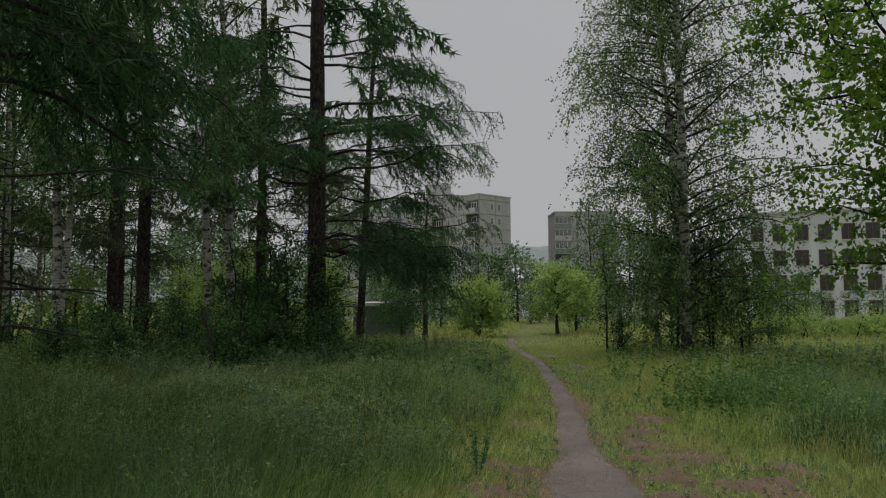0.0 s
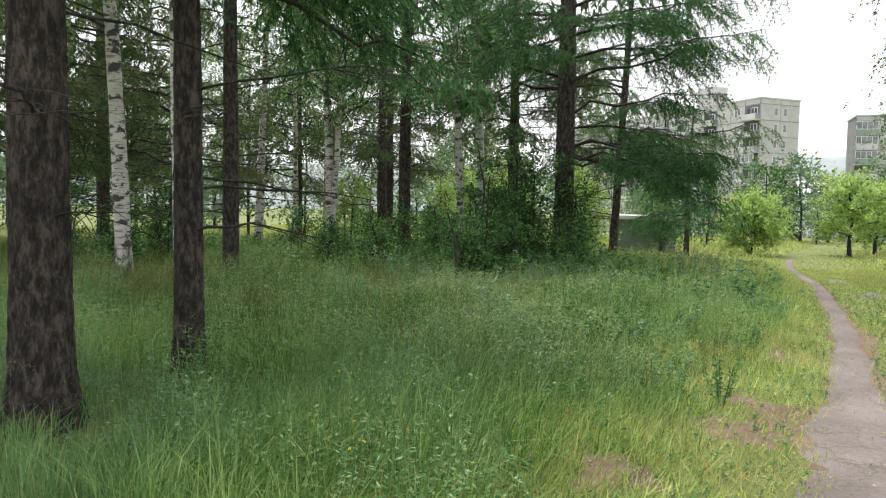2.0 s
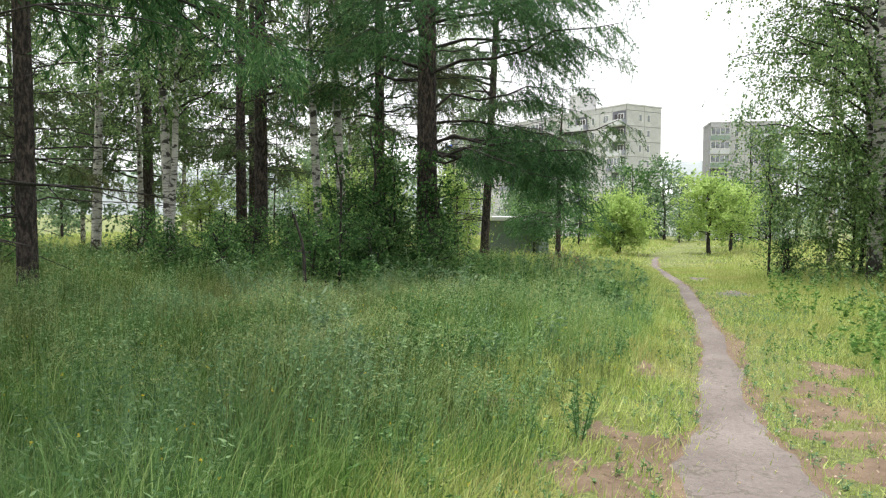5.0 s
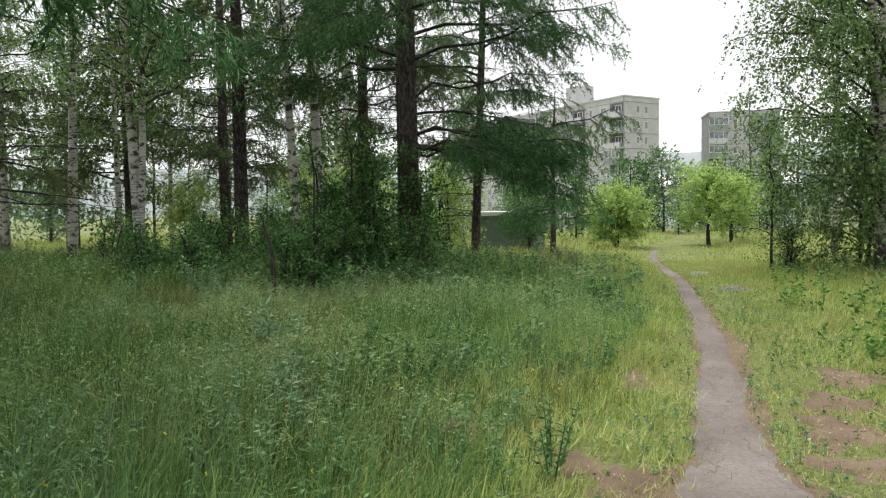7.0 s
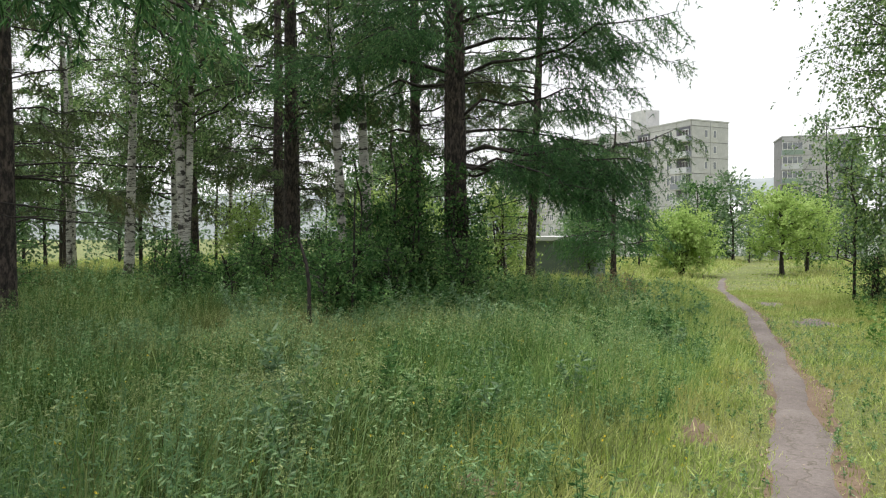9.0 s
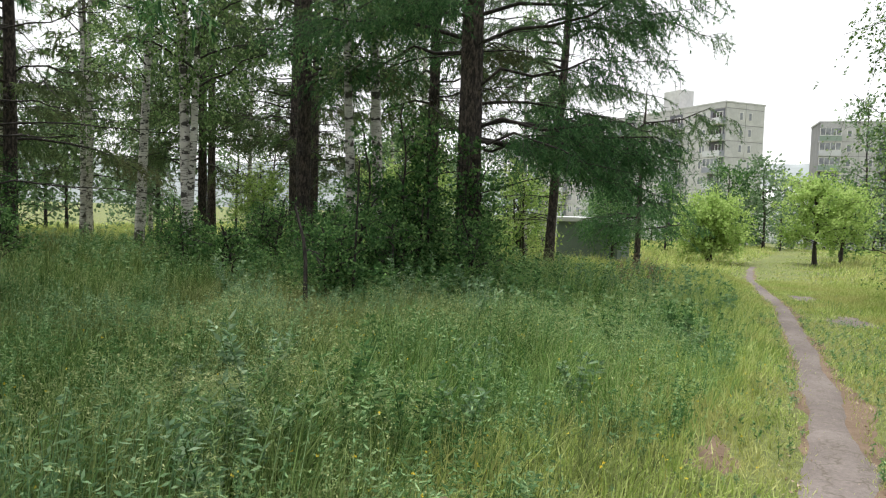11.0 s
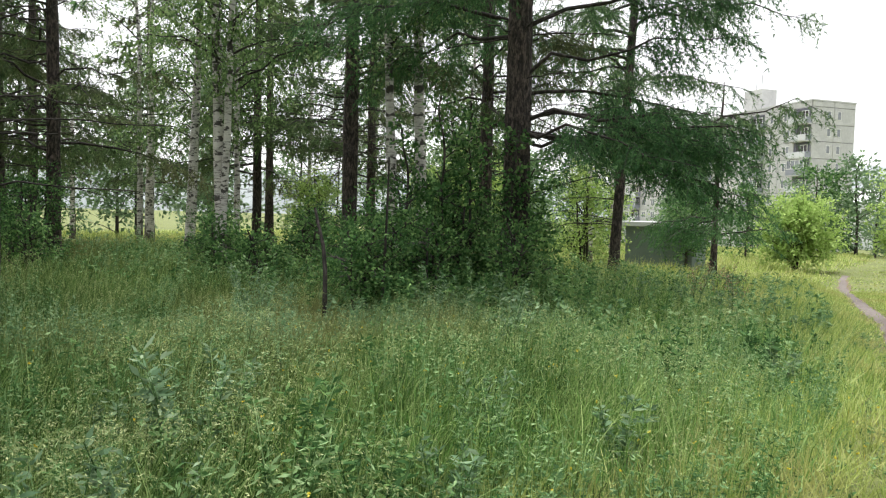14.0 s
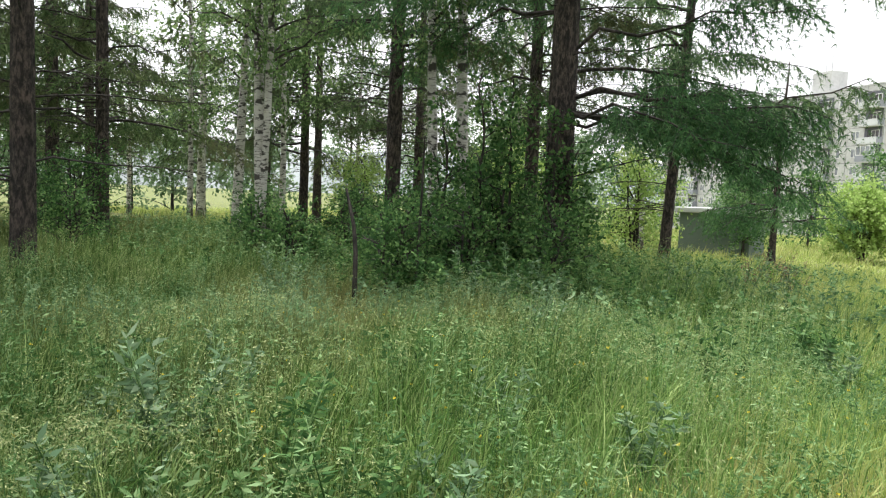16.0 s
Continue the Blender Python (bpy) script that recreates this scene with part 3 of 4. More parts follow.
# larches at the wood edge
larch("larch_tree", -4.88, 3.62, 17, 0.19, 101, z_green=4.2, reach=2.6, dead=8, detail=0.8, sides=44, boughs=[(3.9, 60, 2.6, 0.10, 0.35), (4.3, 20, 2.4, 0.1, 0.35)], label="thick larch with flaking reddish-brown bark in tall grass")
larch("larch_tree", -4.80, 4.85, 15, 0.112, 102, z_green=4.0, reach=2.6, density=1.5, dead=7, sides=36, boughs=[(3.35, 62, 3.0, 0.06, 0.20), (3.7, 80, 3.2, 0.05, 0.28), (4.0, 50, 2.8, 0.08, 0.30), (3.9, 100, 2.8, 0.05, 0.28), (4.2, 68, 3.3, 0.05, 0.30), (4.4, 90, 3.0, 0.05, 0.30)],
      label="slender upright larch with scaly brown bark and a low bough")
larch("larch_tree", -9.42, 9.85, 16, 0.135, 103, z_green=5.0, reach=2.6, dead=24, detail=0.8, sides=28, needles=LARCH_OLD)
larch("larch_tree", -11.63, 19.28, 18, 0.19, 104, z_green=4.6, reach=3.0, dead=38, detail=0.8, label="dark larch trunk with many bare horizontal dead branches", needles=LARCH_OLD)
larch("larch_tree", -15.5, 23.8, 18, 0.20, 105, z_green=3.6, reach=3.2, dead=20, detail=0.65, top_detail=9, needles=LARCH_OLD)
larch("larch_tree", -8.7, 21.0, 17, 0.17, 106, z_green=3.5, reach=3.0, dead=26, detail=0.75, top_detail=8, needles=LARCH_OLD)
larch("larch_tree", -5.15, 15.55, 19, 0.21, 107, z_green=4.2, reach=3.5, dead=20, detail=1.55, density=1.0, drop=1.15, sides=36,
      boughs=[(2.75, 15, 3.5, 0.02, 0.12), (2.7, 0, 3.3, 0.0, 0.15), (2.9, 28, 3.5, 0.04, 0.12), (2.6, -12, 2.9, -0.04, 0.18), (2.85, 8, 3.6, 0.04, 0.11), (3.3, 42, 3.3, 0.10, 0.14),
              (2.65, 20, 3.4, -0.05, 0.22), (2.8, -20, 3.0, -0.02, 0.20), (3.5, 5, 3.2, 0.35, 0.22), (4.3, 10, 3.8, 0.42, 0.26), (4.8, 25, 3.8, 0.3, 0.26), (5.3, -10, 3.8, 0.25, 0.25), (5.9, 8, 4.0, 0.2, 0.2)],
      label="largest larch with a broad drooping low bough over the meadow")
larch("larch_tree", -6.1, 23.2, 15, 0.13, 108, z_green=3.6, reach=4.2, dead=24, density=1.0, detail=0.8, needles=LARCH_BACKLIT, lean=(0.045, 0.0), top_detail=8)
larch("young_larch_tree", -4.75, 29.0, 6.2, 0.10, 109, z_green=1.2, reach=2.5, dead=2, detail=0.9, density=1.3, top_detail=7, label="young larch with a drooping dark green crown")
larch("larch_tree", -15.9, 14.2, 15, 0.15, 110, z_green=2.6, reach=3.2, dead=16, detail=0.55, top_detail=8, label="larch with dark low boughs in the shade", needles=LARCH_OLD)
larch("larch_tree", -13.9, 9.5, 16, 0.15, 111, z_green=3.2, reach=2.8, dead=18, detail=0.55, top_detail=8, needles=LARCH_OLD)
larch("larch_tree", -20.5, 15.2, 17, 0.18, 112, z_green=3.0, reach=3.2, dead=16, detail=0.45, top_detail=9, needles=LARCH_OLD)
larch("larch_tree", -18.0, 10.2, 16, 0.17, 113, z_green=2.6, reach=3.2, dead=16, detail=0.45, top_detail=9, needles=LARCH_OLD)
larch("larch_tree", -22.5, 27.0, 17, 0.18, 114, z_green=4.5, reach=3.0, dead=12, detail=0.4, top_detail=9, needles=LARCH_OLD)

# birches
BL = "birch with white bark, black scars and hanging leaves"
GB = "birches of the wood"


def birch(x, y, h, r, seed, lean=(0, 0), z_low=4.2, label=BL, **kw):
    opts = dict(z_low=z_low, reach=2.0, lean=lean, branches=34, twigs=14, leaves=13, size=0.078, hang=0.7, label=label, category="birch tree", group=GB)
    opts.update(kw)
    return leafy_tree("birch_tree", x, y, h, r, seed, BIRCHBARK, BIRCH, **opts)


birch(-10.1, 8.2, 15, 0.125, 201, (-0.055, 0.0), label="leaning birch with bright white bark and black rings")
birch(-7.2, 6.87, 14, 0.10, 202, (-0.02, 0.0), label="birch with white bark, dark cracked foot in the grass")
birch(-9.64, 6.79, 14, 0.125, 203, (-0.09, -0.02))
birch(-17.6, 19.1, 13, 0.145, 204, (0.05, 0.02), z_low=3.4, label="birch with a dark foot leaning among tall grass")
birch(-10.85, 14.6, 14, 0.10, 205, (-0.02, 0.0), z_low=3.4, stems=2, fork=2.6, label="forked birch with pale peeling bark")
birch(-16.8, 20.2, 12, 0.09, 206, (0.0, 0.0), z_low=3.2, size=0.085)
birch(-26.2, 23.8, 12, 0.19, 207, (0.03, 0.0), z_low=2.8, size=0.08)
birch(-8.1, 16.4, 14, 0.09, 208, (-0.05, 0.0), z_low=4.0, label="thin leaning birch with white bark")
birch(-7.66, 16.7, 15, 0.105, 209, (-0.03, 0.0), z_low=4.0)
birch(-9.4, 30.5, 10, 0.09, 210, (-0.02, 0), z_low=2.6, size=0.08)
birch(-13.0, 27.5, 11, 0.10, 211, (0.02, 0), z_low=2.4, size=0.08)
birch(-20.0, 31.0, 11, 0.12, 212, (0.0, 0), z_low=2.2, size=0.09)
leafy_tree("birch_tree", 3.7, 19.0, 15.5, 0.14, 213, BIRCHBARK, BIRCH, z_low=0.8, reach=3.2, lean=(0.01, 0), branches=72, twigs=32, leaves=16, size=0.072, twig_len=1.15, hang=0.8, stems=2, fork=1.2,
           label="bushy weeping birch leafy down to the grass", category="birch tree", group="birches beside the path", crown_power=0.5)
for i, (x, y, h) in enumerate([(4.4, 19.2, 3.6), (3.7, 20.2, 5.0), (5.3, 19.8, 3.0)]):
    leafy_tree("bush", x, y, h, 0.03, 230 + i, TWIG, BIRCH, z_low=0.25, reach=1.2, branches=16, twigs=11, leaves=12, size=0.08, hang=0.5, stems=2, label="leafy birch scrub round the weeping birch", category="bush",
               group="scrub beside the path", crown_power=0.4, sides=6, split=False)
leafy_tree("birch_tree", 5.0, 31.0, 9.5, 0.11, 214, BIRCHBARK, BIRCH, z_low=1.5, reach=2.0, branches=36, twigs=12, leaves=12, size=0.085, hang=0.8,
           label="weeping birch standing behind the path", category="birch tree", group="birches beside the path")
leafy_tree("broadleaf_tree", 7.4, 13.8, 9.5, 0.13, 215, TWIG, MAPLE, z_low=2.0, reach=4.0, lean=(-0.06, 0.0), branches=60, twigs=22, leaves=15, size=0.12, hang=0.3,
           label="spreading tree with bright green leaves and dark limbs", category="tree")

# the wood goes on behind: more of the same kinds
wood_rng = np.random.RandomState(55)
larch_kinds = [o for o in scene.objects if o.name in ("larch_tree.008", "larch_tree.009", "larch_tree.010", "larch_tree.011")]
birch_kinds = [o for o in scene.objects if o.name in ("birch_tree.005", "birch_tree.006", "birch_tree.010", "birch_tree.011")]
for i, (x, y) in enumerate([(-24.5, 11.0), (-28.0, 14.5), (-26.0, 19.0), (-31.0, 20.0), (-19.5, 23.5), (-15.5, 5.5), (-20.0, 6.5), (-24.0, 7.5), (-30.0, 26.5), (-8.5, 1.2), (-18.2, 28.5)]):
    copy_thing(larch_kinds[i % len(larch_kinds)], pose(x, y, float(ground_z(x, y)), 0, 0, wood_rng.uniform(0, 360)) @ Matrix.Scale(wood_rng.uniform(0.9, 1.15), 4))
for i, (x, y) in enumerate([(-22.0, 20.5), (-14.0, 30.5), (-17.0, 33.0), (-24.0, 31.0), (-28.5, 29.0), (-27.0, 9.5), (-10.8, 37.0), (-34.0, 25.0)]):
    copy_thing(birch_kinds[i % len(birch_kinds)], pose(x, y, float(ground_z(x, y)), 0, 0, wood_rng.uniform(0, 360)) @ Matrix.Scale(wood_rng.uniform(0.85, 1.1), 4))

# bright trees and bushes by the path
leafy_tree("young_tree", 1.04, 40.2, 3.8, 0.09, 220, TWIG, LIME, z_low=0.9, reach=1.9, branches=40, twigs=14, leaves=13, size=0.13, hang=0.0, label="young round-crowned tree with bright yellow-green leaves", category="young tree", group="yellow-green trees by the path", crown_power=0.4)
leafy_tree("young_tree", 2.25, 42.9, 3.4, 0.07, 221, TWIG, LIME, z_low=0.7, reach=1.5, branches=34, twigs=13, leaves=12, size=0.13, hang=0.0, label="smaller young tree with bright yellow-green leaves", category="young tree", group="yellow-green trees by the path", crown_power=0.4)
leafy_tree("bush", -3.3, 37.6, 2.8, 0.05, 222, TWIG, LIME, z_low=0.3, reach=1.5, branches=22, twigs=13, leaves=13, size=0.13, hang=0.0, stems=3, label="rounded bush with light yellow-green leaves", category="bush", crown_power=0.4)
leafy_tree("sapling", 1.80, 20.3, 3.0, 0.022, 223, TWIG, LIME, z_low=0.7, reach=0.75, branches=16, twigs=5, leaves=8, size=0.06, hang=0.0, label="thin sapling with sparse yellow-green leaves", category="sapling", sides=6)
leafy_tree("bush", 2.05, 20.0, 1.0, 0.02, 224, TWIG, SHRUB, z_low=0.1, reach=0.5, branches=14, twigs=6, leaves=10, size=0.05, hang=0.0, stems=2, label="low dark bush at the sapling's foot", category="bush", sides=5)


# ---------------------------------------------------------------- shrubs and saplings under the larches
def shrub(x, y, h, seed, leaf=SHRUB, reach=0.6, size=0.06, stems=3, label="leafy green shrub under the larches", branches=12, name="shrub"):
    return leafy_tree(name, x, y, h, 0.014, seed, TWIG, leaf, z_low=0.25, reach=reach, branches=branches, twigs=6, leaves=9, size=size, hang=0.1, stems=stems, label=label, category="shrub",
                      group="undergrowth of the wood", twig_len=0.4, sides=5, bend=0.03, split=False)


rng = np.random.RandomState(9)
SHRUBS = [(-5.6, 13.9, 1.3), (-6.3, 14.1, 1.7), (-4.6, 14.5, 1.3), (-6.0, 15.2, 2.0), (-7.1, 14.0, 1.4), (-6.8, 16.0, 2.2), (-8.0, 15.3, 1.4), (-9.2, 15.3, 1.6),
          (-5.2, 16.5, 1.5), (-10.6, 14.4, 1.2), (-11.6, 15.4, 1.0), (-9.6, 17.9, 1.6), (-7.4, 18.6, 1.8), (-12.4, 18.6, 1.6), (-13.8, 16.8, 1.6), (-8.6, 13.5, 1.1), (-6.3, 13.3, 1.3),
          (-14.6, 12.8, 2.0), (-15.2, 13.6, 2.4), (-16.8, 13.2, 2.0), (-13.0, 12.2, 1.4), (-17.4, 11.4, 2.4), (-16.0, 10.4, 2.0), (-12.2, 9.8, 1.2), (-19.0, 12.8, 2.4), (-11.8, 21.0, 1.6), (-14.0, 20.6, 1.5)]
for i, (x, y, h) in enumerate(SHRUBS):
    shrub(x, y, h, 300 + i, reach=0.42 + 0.16 * h, stems=3 if h < 2 else 4)

for i, (x, y, h) in enumerate([(-5.9, 14.6, 3.2), (-6.9, 15.0, 3.0), (-5.0, 15.0, 2.8), (-5.6, 14.9, 3.2)]):
    shrub(x, y, h, 360 + i, reach=0.7, size=0.075, stems=2, branches=15, label="tall leafy sapling in the shade round the larch trunks", name="sapling")

for i, (x, y, h) in enumerate([(-10.5, 24.5, 3.6), (-12.5, 25.5, 3.2), (-8.0, 26.5, 3.4), (-14.8, 27.5, 3.4), (-6.6, 33.5, 3.2), (-17.5, 24.5, 3.0), (-11.0, 33.0, 4.0)]):
    leafy_tree("bush", x, y, h, 0.04, 340 + i, TWIG, LIME if i in (0, 1, 2, 3, 5) else SHRUB, z_low=0.3, reach=1.3, branches=14, twigs=9, leaves=10, size=0.10, hang=0.0, stems=3,
               label="sunlit bush beyond the larch trunks", category="bush", group="bushes beyond the larches", crown_power=0.4, sides=6, split=False)


# ---------------------------------------------------------------- bare sticks
def bare_stick(x, y, pts, r, label):
    v, f = tubes([(np.array(pts), np.linspace(r, r * 0.45, len(pts)), 7)])
    ob = new("dead_stem", np_mesh("dead_stem", v, [f], TWIG, True))
    ob.location = (x, y, float(ground_z(x, y)))
    return tagged(ob, label, "dead stem")


bare_stick(-6.0, 12.1, [(0, 0, -0.05), (-0.01, 0, 0.3), (-0.03, 0.02, 0.7), (-0.07, 0.02, 1.0), (-0.17, 0.04, 1.25), (-0.24, 0.05, 1.45)], 0.036, "crooked bare dead stem standing in tall grass")
bare_stick(-5.95, 13.2, [(0, 0, -0.05), (0.0, 0, 0.5), (0.01, 0.02, 1.0), (0.03, 0.02, 1.6), (0.06, 0.0, 2.2)], 0.026, "thin dark upright stem among the shrubs")


# ---------------------------------------------------------------- far woods
rng = np.random.RandomState(77)


def far_tree(x, y, h, seed, leaf, reach, z_low=0.8, n=20):
    return leafy_tree("far_tree", x, y, h, 0.07, seed, TWIG, leaf, z_low=z_low, reach=reach, branches=n, twigs=10, leaves=6, size=0.215, hang=0.1, label="hazy green tree at the edge of the meadow",
                      category="tree", group="far trees", twig_len=1.0, sides=6, split=False)


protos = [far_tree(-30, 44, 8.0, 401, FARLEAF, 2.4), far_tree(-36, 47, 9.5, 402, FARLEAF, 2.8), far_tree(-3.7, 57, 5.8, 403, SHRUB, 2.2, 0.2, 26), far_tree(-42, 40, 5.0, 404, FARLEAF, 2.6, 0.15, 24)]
spots = []
for i in range(27):
    a = radians(rng.uniform(20, 66))
    d = rng.uniform(37, 62)
    spots.append((-np.sin(a) * d, np.cos(a) * d, rng.uniform(0.9, 1.4), rng.choice([0, 1, 3])))
spots += [(-1.6, 58, 1.25, 3), (-0.6, 61, 1.0, 3), (-2.9, 60, 0.8, 2), (4.7, 61, 1.15, 1), (6.3, 66, 1.2, 0), (-5.0, 60, 0.8, 0), (7.5, 58, 1.1, 0), (10.5, 62, 1.2, 1), (14.0, 60, 0.7, 3), (-8.5, 62, 0.8, 1), (18, 57, 0.42, 0), (22, 52, 0.55, 3), (26, 55, 0.38, 1), (17, 45, 0.45, 3), (9.5, 44, 0.7, 3), (-12, 55, 0.9, 3)]
spots += [(-15 + i * 2.9, 50 + 5 * math.sin(i * 1.7), 0.62 + 0.12 * math.sin(i * 2.3), 3 if i % 3 else 2) for i in range(14) if i not in (4,)]
spots += [(-16 + i * 2.7, 68 + 4 * math.sin(i * 2.9), 0.85 + 0.15 * math.sin(i * 1.9), 3) for i in range(16) if i % 4 != 3]
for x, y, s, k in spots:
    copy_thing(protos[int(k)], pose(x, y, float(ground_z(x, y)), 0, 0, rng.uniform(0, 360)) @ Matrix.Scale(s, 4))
for i in range(7):
    x = 9.6 + i * 1.15
    leafy_tree("hedge_bush", x, 37.0 + 0.4 * math.sin(i * 2.1), 1.15, 0.02, 430 + i, TWIG, LIME, z_low=0.1, reach=0.8, branches=12, twigs=7, leaves=9, size=0.10, hang=0.0, stems=2,
               label="low yellow-green hedge bush in the meadow", category="bush", group="yellow-green hedge", sides=5, split=False)


# ---------------------------------------------------------------- buildings
def local(name, x, y, z, turn, label, category, kind=""):
    e = new(name)
    e.matrix_world = pose(x, y, z, 0, 0, turn)
    return tagged(e, label, category, kind=kind)


def window_mesh(w, h, frame_mat, panes=2, name="window_frame"):
    bm = bmesh.new()
    t = 0.09
    box(bm, -w / 2, -0.06, 0, w / 2, 0.06, t)
    box(bm, -w / 2, -0.06, h - t, w / 2, 0.06, h)
    for i in range(panes + 1):
        cx = -w / 2 + t / 2 + i * (w - t) / panes
        box(bm, cx - t / 2, -0.06, t, cx + t / 2, 0.06, h - t)
    me = bpy.data.meshes.new(name)
    bm.to_mesh(me)
    bm.free()
    me.materials.append(frame_mat)
    return me


def box_mesh(name, dims, mat, bevel=0.0):
    bm = bmesh.new()
    box(bm, *dims, bevel)
    me = bpy.data.meshes.new(name)
    bm.to_mesh(me)
    bm.free()
    me.materials.append(mat)
    return me


def place(name, me, parent, x, y, z, turn=0, label=""):
    ob = under(name, me, parent, label)
    ob.matrix_basis = pose(x, y, z, 0, 0, turn)
    return ob


def apartment_block(x, y, z, turn, length, depth, storeys, seed, columns, label, green=False):
    """Panel block. Its near corner is the origin; the long front runs along -x of its frame, the end wall along +y."""
    rng = random.Random(seed)
    b = local("apartment_building", x, y, z, turn, label, "apartment building")
    sh = 2.8
    H = storeys * sh + 0.9
    part("wall", box(bmesh.new(), -length, 0, 0, 0, depth, H), SEAM, b)
    roof = part("roof", box(bmesh.new(), -length - 0.15, -0.15, H, 0.15, depth + 0.15, H + 0.25), PANEL, b)
    if not green:
        part("lift_tower", box(bmesh.new(), -18.6, 2.5, H + 0.25, -14.2, 6.0, H + 4.4, 0.05), PANEL, roof)
        part("antenna", box(bmesh.new(), -14.8, 3.0, H + 4.4, -14.72, 3.08, H + 7.0), SEAM, roof)
        part("antenna", box(bmesh.new(), -16.6, 3.4, H + 4.4, -16.52, 3.48, H + 6.2), SEAM, roof)
    pw = 3.4
    front = box_mesh("panel", (-pw / 2 + 0.05, -0.10, 0.05, pw / 2 - 0.05, 0.0, sh - 0.05), PANEL)
    half = depth / 2
    end = box_mesh("panel", (0.0, -half / 2 + 0.05, 0.05, 0.10, half / 2 - 0.05, sh - 0.05), PANEL)
    top_f = box_mesh("parapet_panel", (-pw / 2 + 0.05, -0.10, 0.05, pw / 2 - 0.05, 0.0, 0.85), PANEL)
    top_e = box_mesh("parapet_panel", (0.0, -half / 2 + 0.05, 0.05, 0.10, half / 2 - 0.05, 0.85), PANEL)
    win = window_mesh(1.5, 1.45, WHITEFRAME, 2)
    small = window_mesh(0.85, 1.40, WHITEFRAME, 1)
    pane_w = box_mesh("pane", (-0.70, -0.02, 0.08, 0.70, 0.02, 1.37), GLASS)
    pane_s = box_mesh("pane", (-0.36, -0.02, 0.08, 0.36, 0.02, 1.32), GLASS)
    slab = box_mesh("balcony_slab", (-1.9, -1.25, -0.08, 1.9, 0.0, 0.08), PANEL)
    rails = {m: box_mesh("balcony_front", (-1.9, -1.28, 0.08, 1.9, -1.18, 1.05), m) for m in (LIGHTPANEL, DARKPANEL, GREENPANEL, BLUEPANEL)}
    glaz = window_mesh(3.7, 1.5, WHITEFRAME, 4, "balcony_glazing")
    glaz_pane = box_mesh("pane", (-1.8, -0.02, 0.08, 1.8, 0.02, 1.42), GLASS)
    side = box_mesh("balcony_side", (-0.05, -1.2, 0.08, 0.05, 0.0, 1.05), DARKPANEL)
    # flat dark sheet on the front, painted as the shade behind a balcony
    shade_sheet = box_mesh("loggia_wall", (-1.65, -0.13, 0.1, 1.65, -0.10, sh - 0.1), LOGGIA_SHADE)
    # balcony doors and most panes here take dark glass to deepen that shade
    door = box_mesh("balcony_door", (-0.35, -0.03, 0, 0.35, 0.03, 2.0), DARKGLASS)
    pane_shaded = box_mesh("pane", (-0.70, -0.02, 0.08, 0.70, 0.02, 1.37), DARKGLASS)
    for s in range(storeys):
        z0 = s * sh
        for c in range(columns):
            cx = -pw * (c + 0.5)
            place("panel", front, b, cx, 0, z0)
            if c in (0, 3, 7, 10, 14, 17):
                place("loggia_wall", shade_sheet, b, cx, -0.004, z0)
                bal = place("balcony", slab, b, cx, -0.12, z0)
                mat = LIGHTPANEL if rng.random() < 0.6 else (GREENPANEL if green and rng.random() < 0.6 else DARKPANEL)
                if (s, c) == (8, 17):
                    mat = BLUEPANEL
                place("balcony_front", rails[mat], bal, 0, 0, 0)
                place("balcony_side", side, bal, -1.85, 0, 0)
                place("balcony_side", side, bal, 1.85, 0, 0)
                w = place("window", win, b, cx + 0.5, -0.18, z0 + 0.8)
                place("pane", pane_shaded if rng.random() < 0.7 else pane_w, w, 0, 0, 0)
                place("balcony_door", door, b, cx - 0.75, -0.18, z0 + 0.12)
                if rng.random() < 0.35:
                    g = place("balcony_glazing", glaz, bal, 0, -1.22, 1.08)
                    place("pane", glaz_pane, g, 0, 0, 0)
            else:
                kind, pk, ww = (small, pane_s, 0.85) if c % 3 == 2 else (win, pane_w, 1.5)
                w = place("window", kind, b, cx, -0.10, z0 + 0.85)
                place("pane", pk, w, 0, 0.0, 0)
        for e in range(2):
            cy = half * (e + 0.5)
            place("panel", end, b, 0, cy, z0)
        for cy in (half - 1.05, half + 1.05):
            w = place("window", small, b, 0.10, cy, z0 + 0.85, 90)
            place("pane", pane_s, w, 0, 0, 0)
    for c in range(columns):
        place("parapet_panel", top_f, b, -pw * (c + 0.5), 0, storeys * sh)
    for e in range(2):
        place("parapet_panel", top_e, b, 0, half * (e + 0.5), storeys * sh)
    return b


apartment_block(-10.65, 133.7, -5.05, -40.0, 61.2, 9.0, 9, 3, 18, "nine-storey grey panel apartment block with weathered balconies")
apartment_block(17.9, 160.0, -6.0, 8.0, 3.4 * 4, 9.0, 9, 8, 4, "nine-storey grey panel block with a green balcony", True)


def white_building():
    b = local("white_building", 24.2, 86.0, -2.57, -18.0, "white plastered four-storey building with dark windows", "building")
    part("wall", box(bmesh.new(), 0, 0, 0, 46, 12, 13.4), WHITEWALL, b)
    part("roof", box(bmesh.new(), -0.3, -0.3, 13.4, 46.3, 12.3, 13.75, 0.05), ROOF, b)
    fr = window_mesh(1.35, 1.8, BROWNFRAME, 2)
    pn = box_mesh("pane", (-0.61, -0.02, 0.08, 0.61, 0.02, 1.72), DARKGLASS)
    sill = box_mesh("window_sill", (-0.75, -0.16, -0.08, 0.75, 0.0, 0.0), WHITEFRAME)
    for s in range(4):
        for c in range(19):
            w = place("window", fr, b, 1.6 + c * 2.32, -0.05, 1.7 + s * 2.85)
            place("pane", pn, w, 0, 0, 0)
            place("window_sill", sill, w, 0, 0, 0)
    return b


white_building()


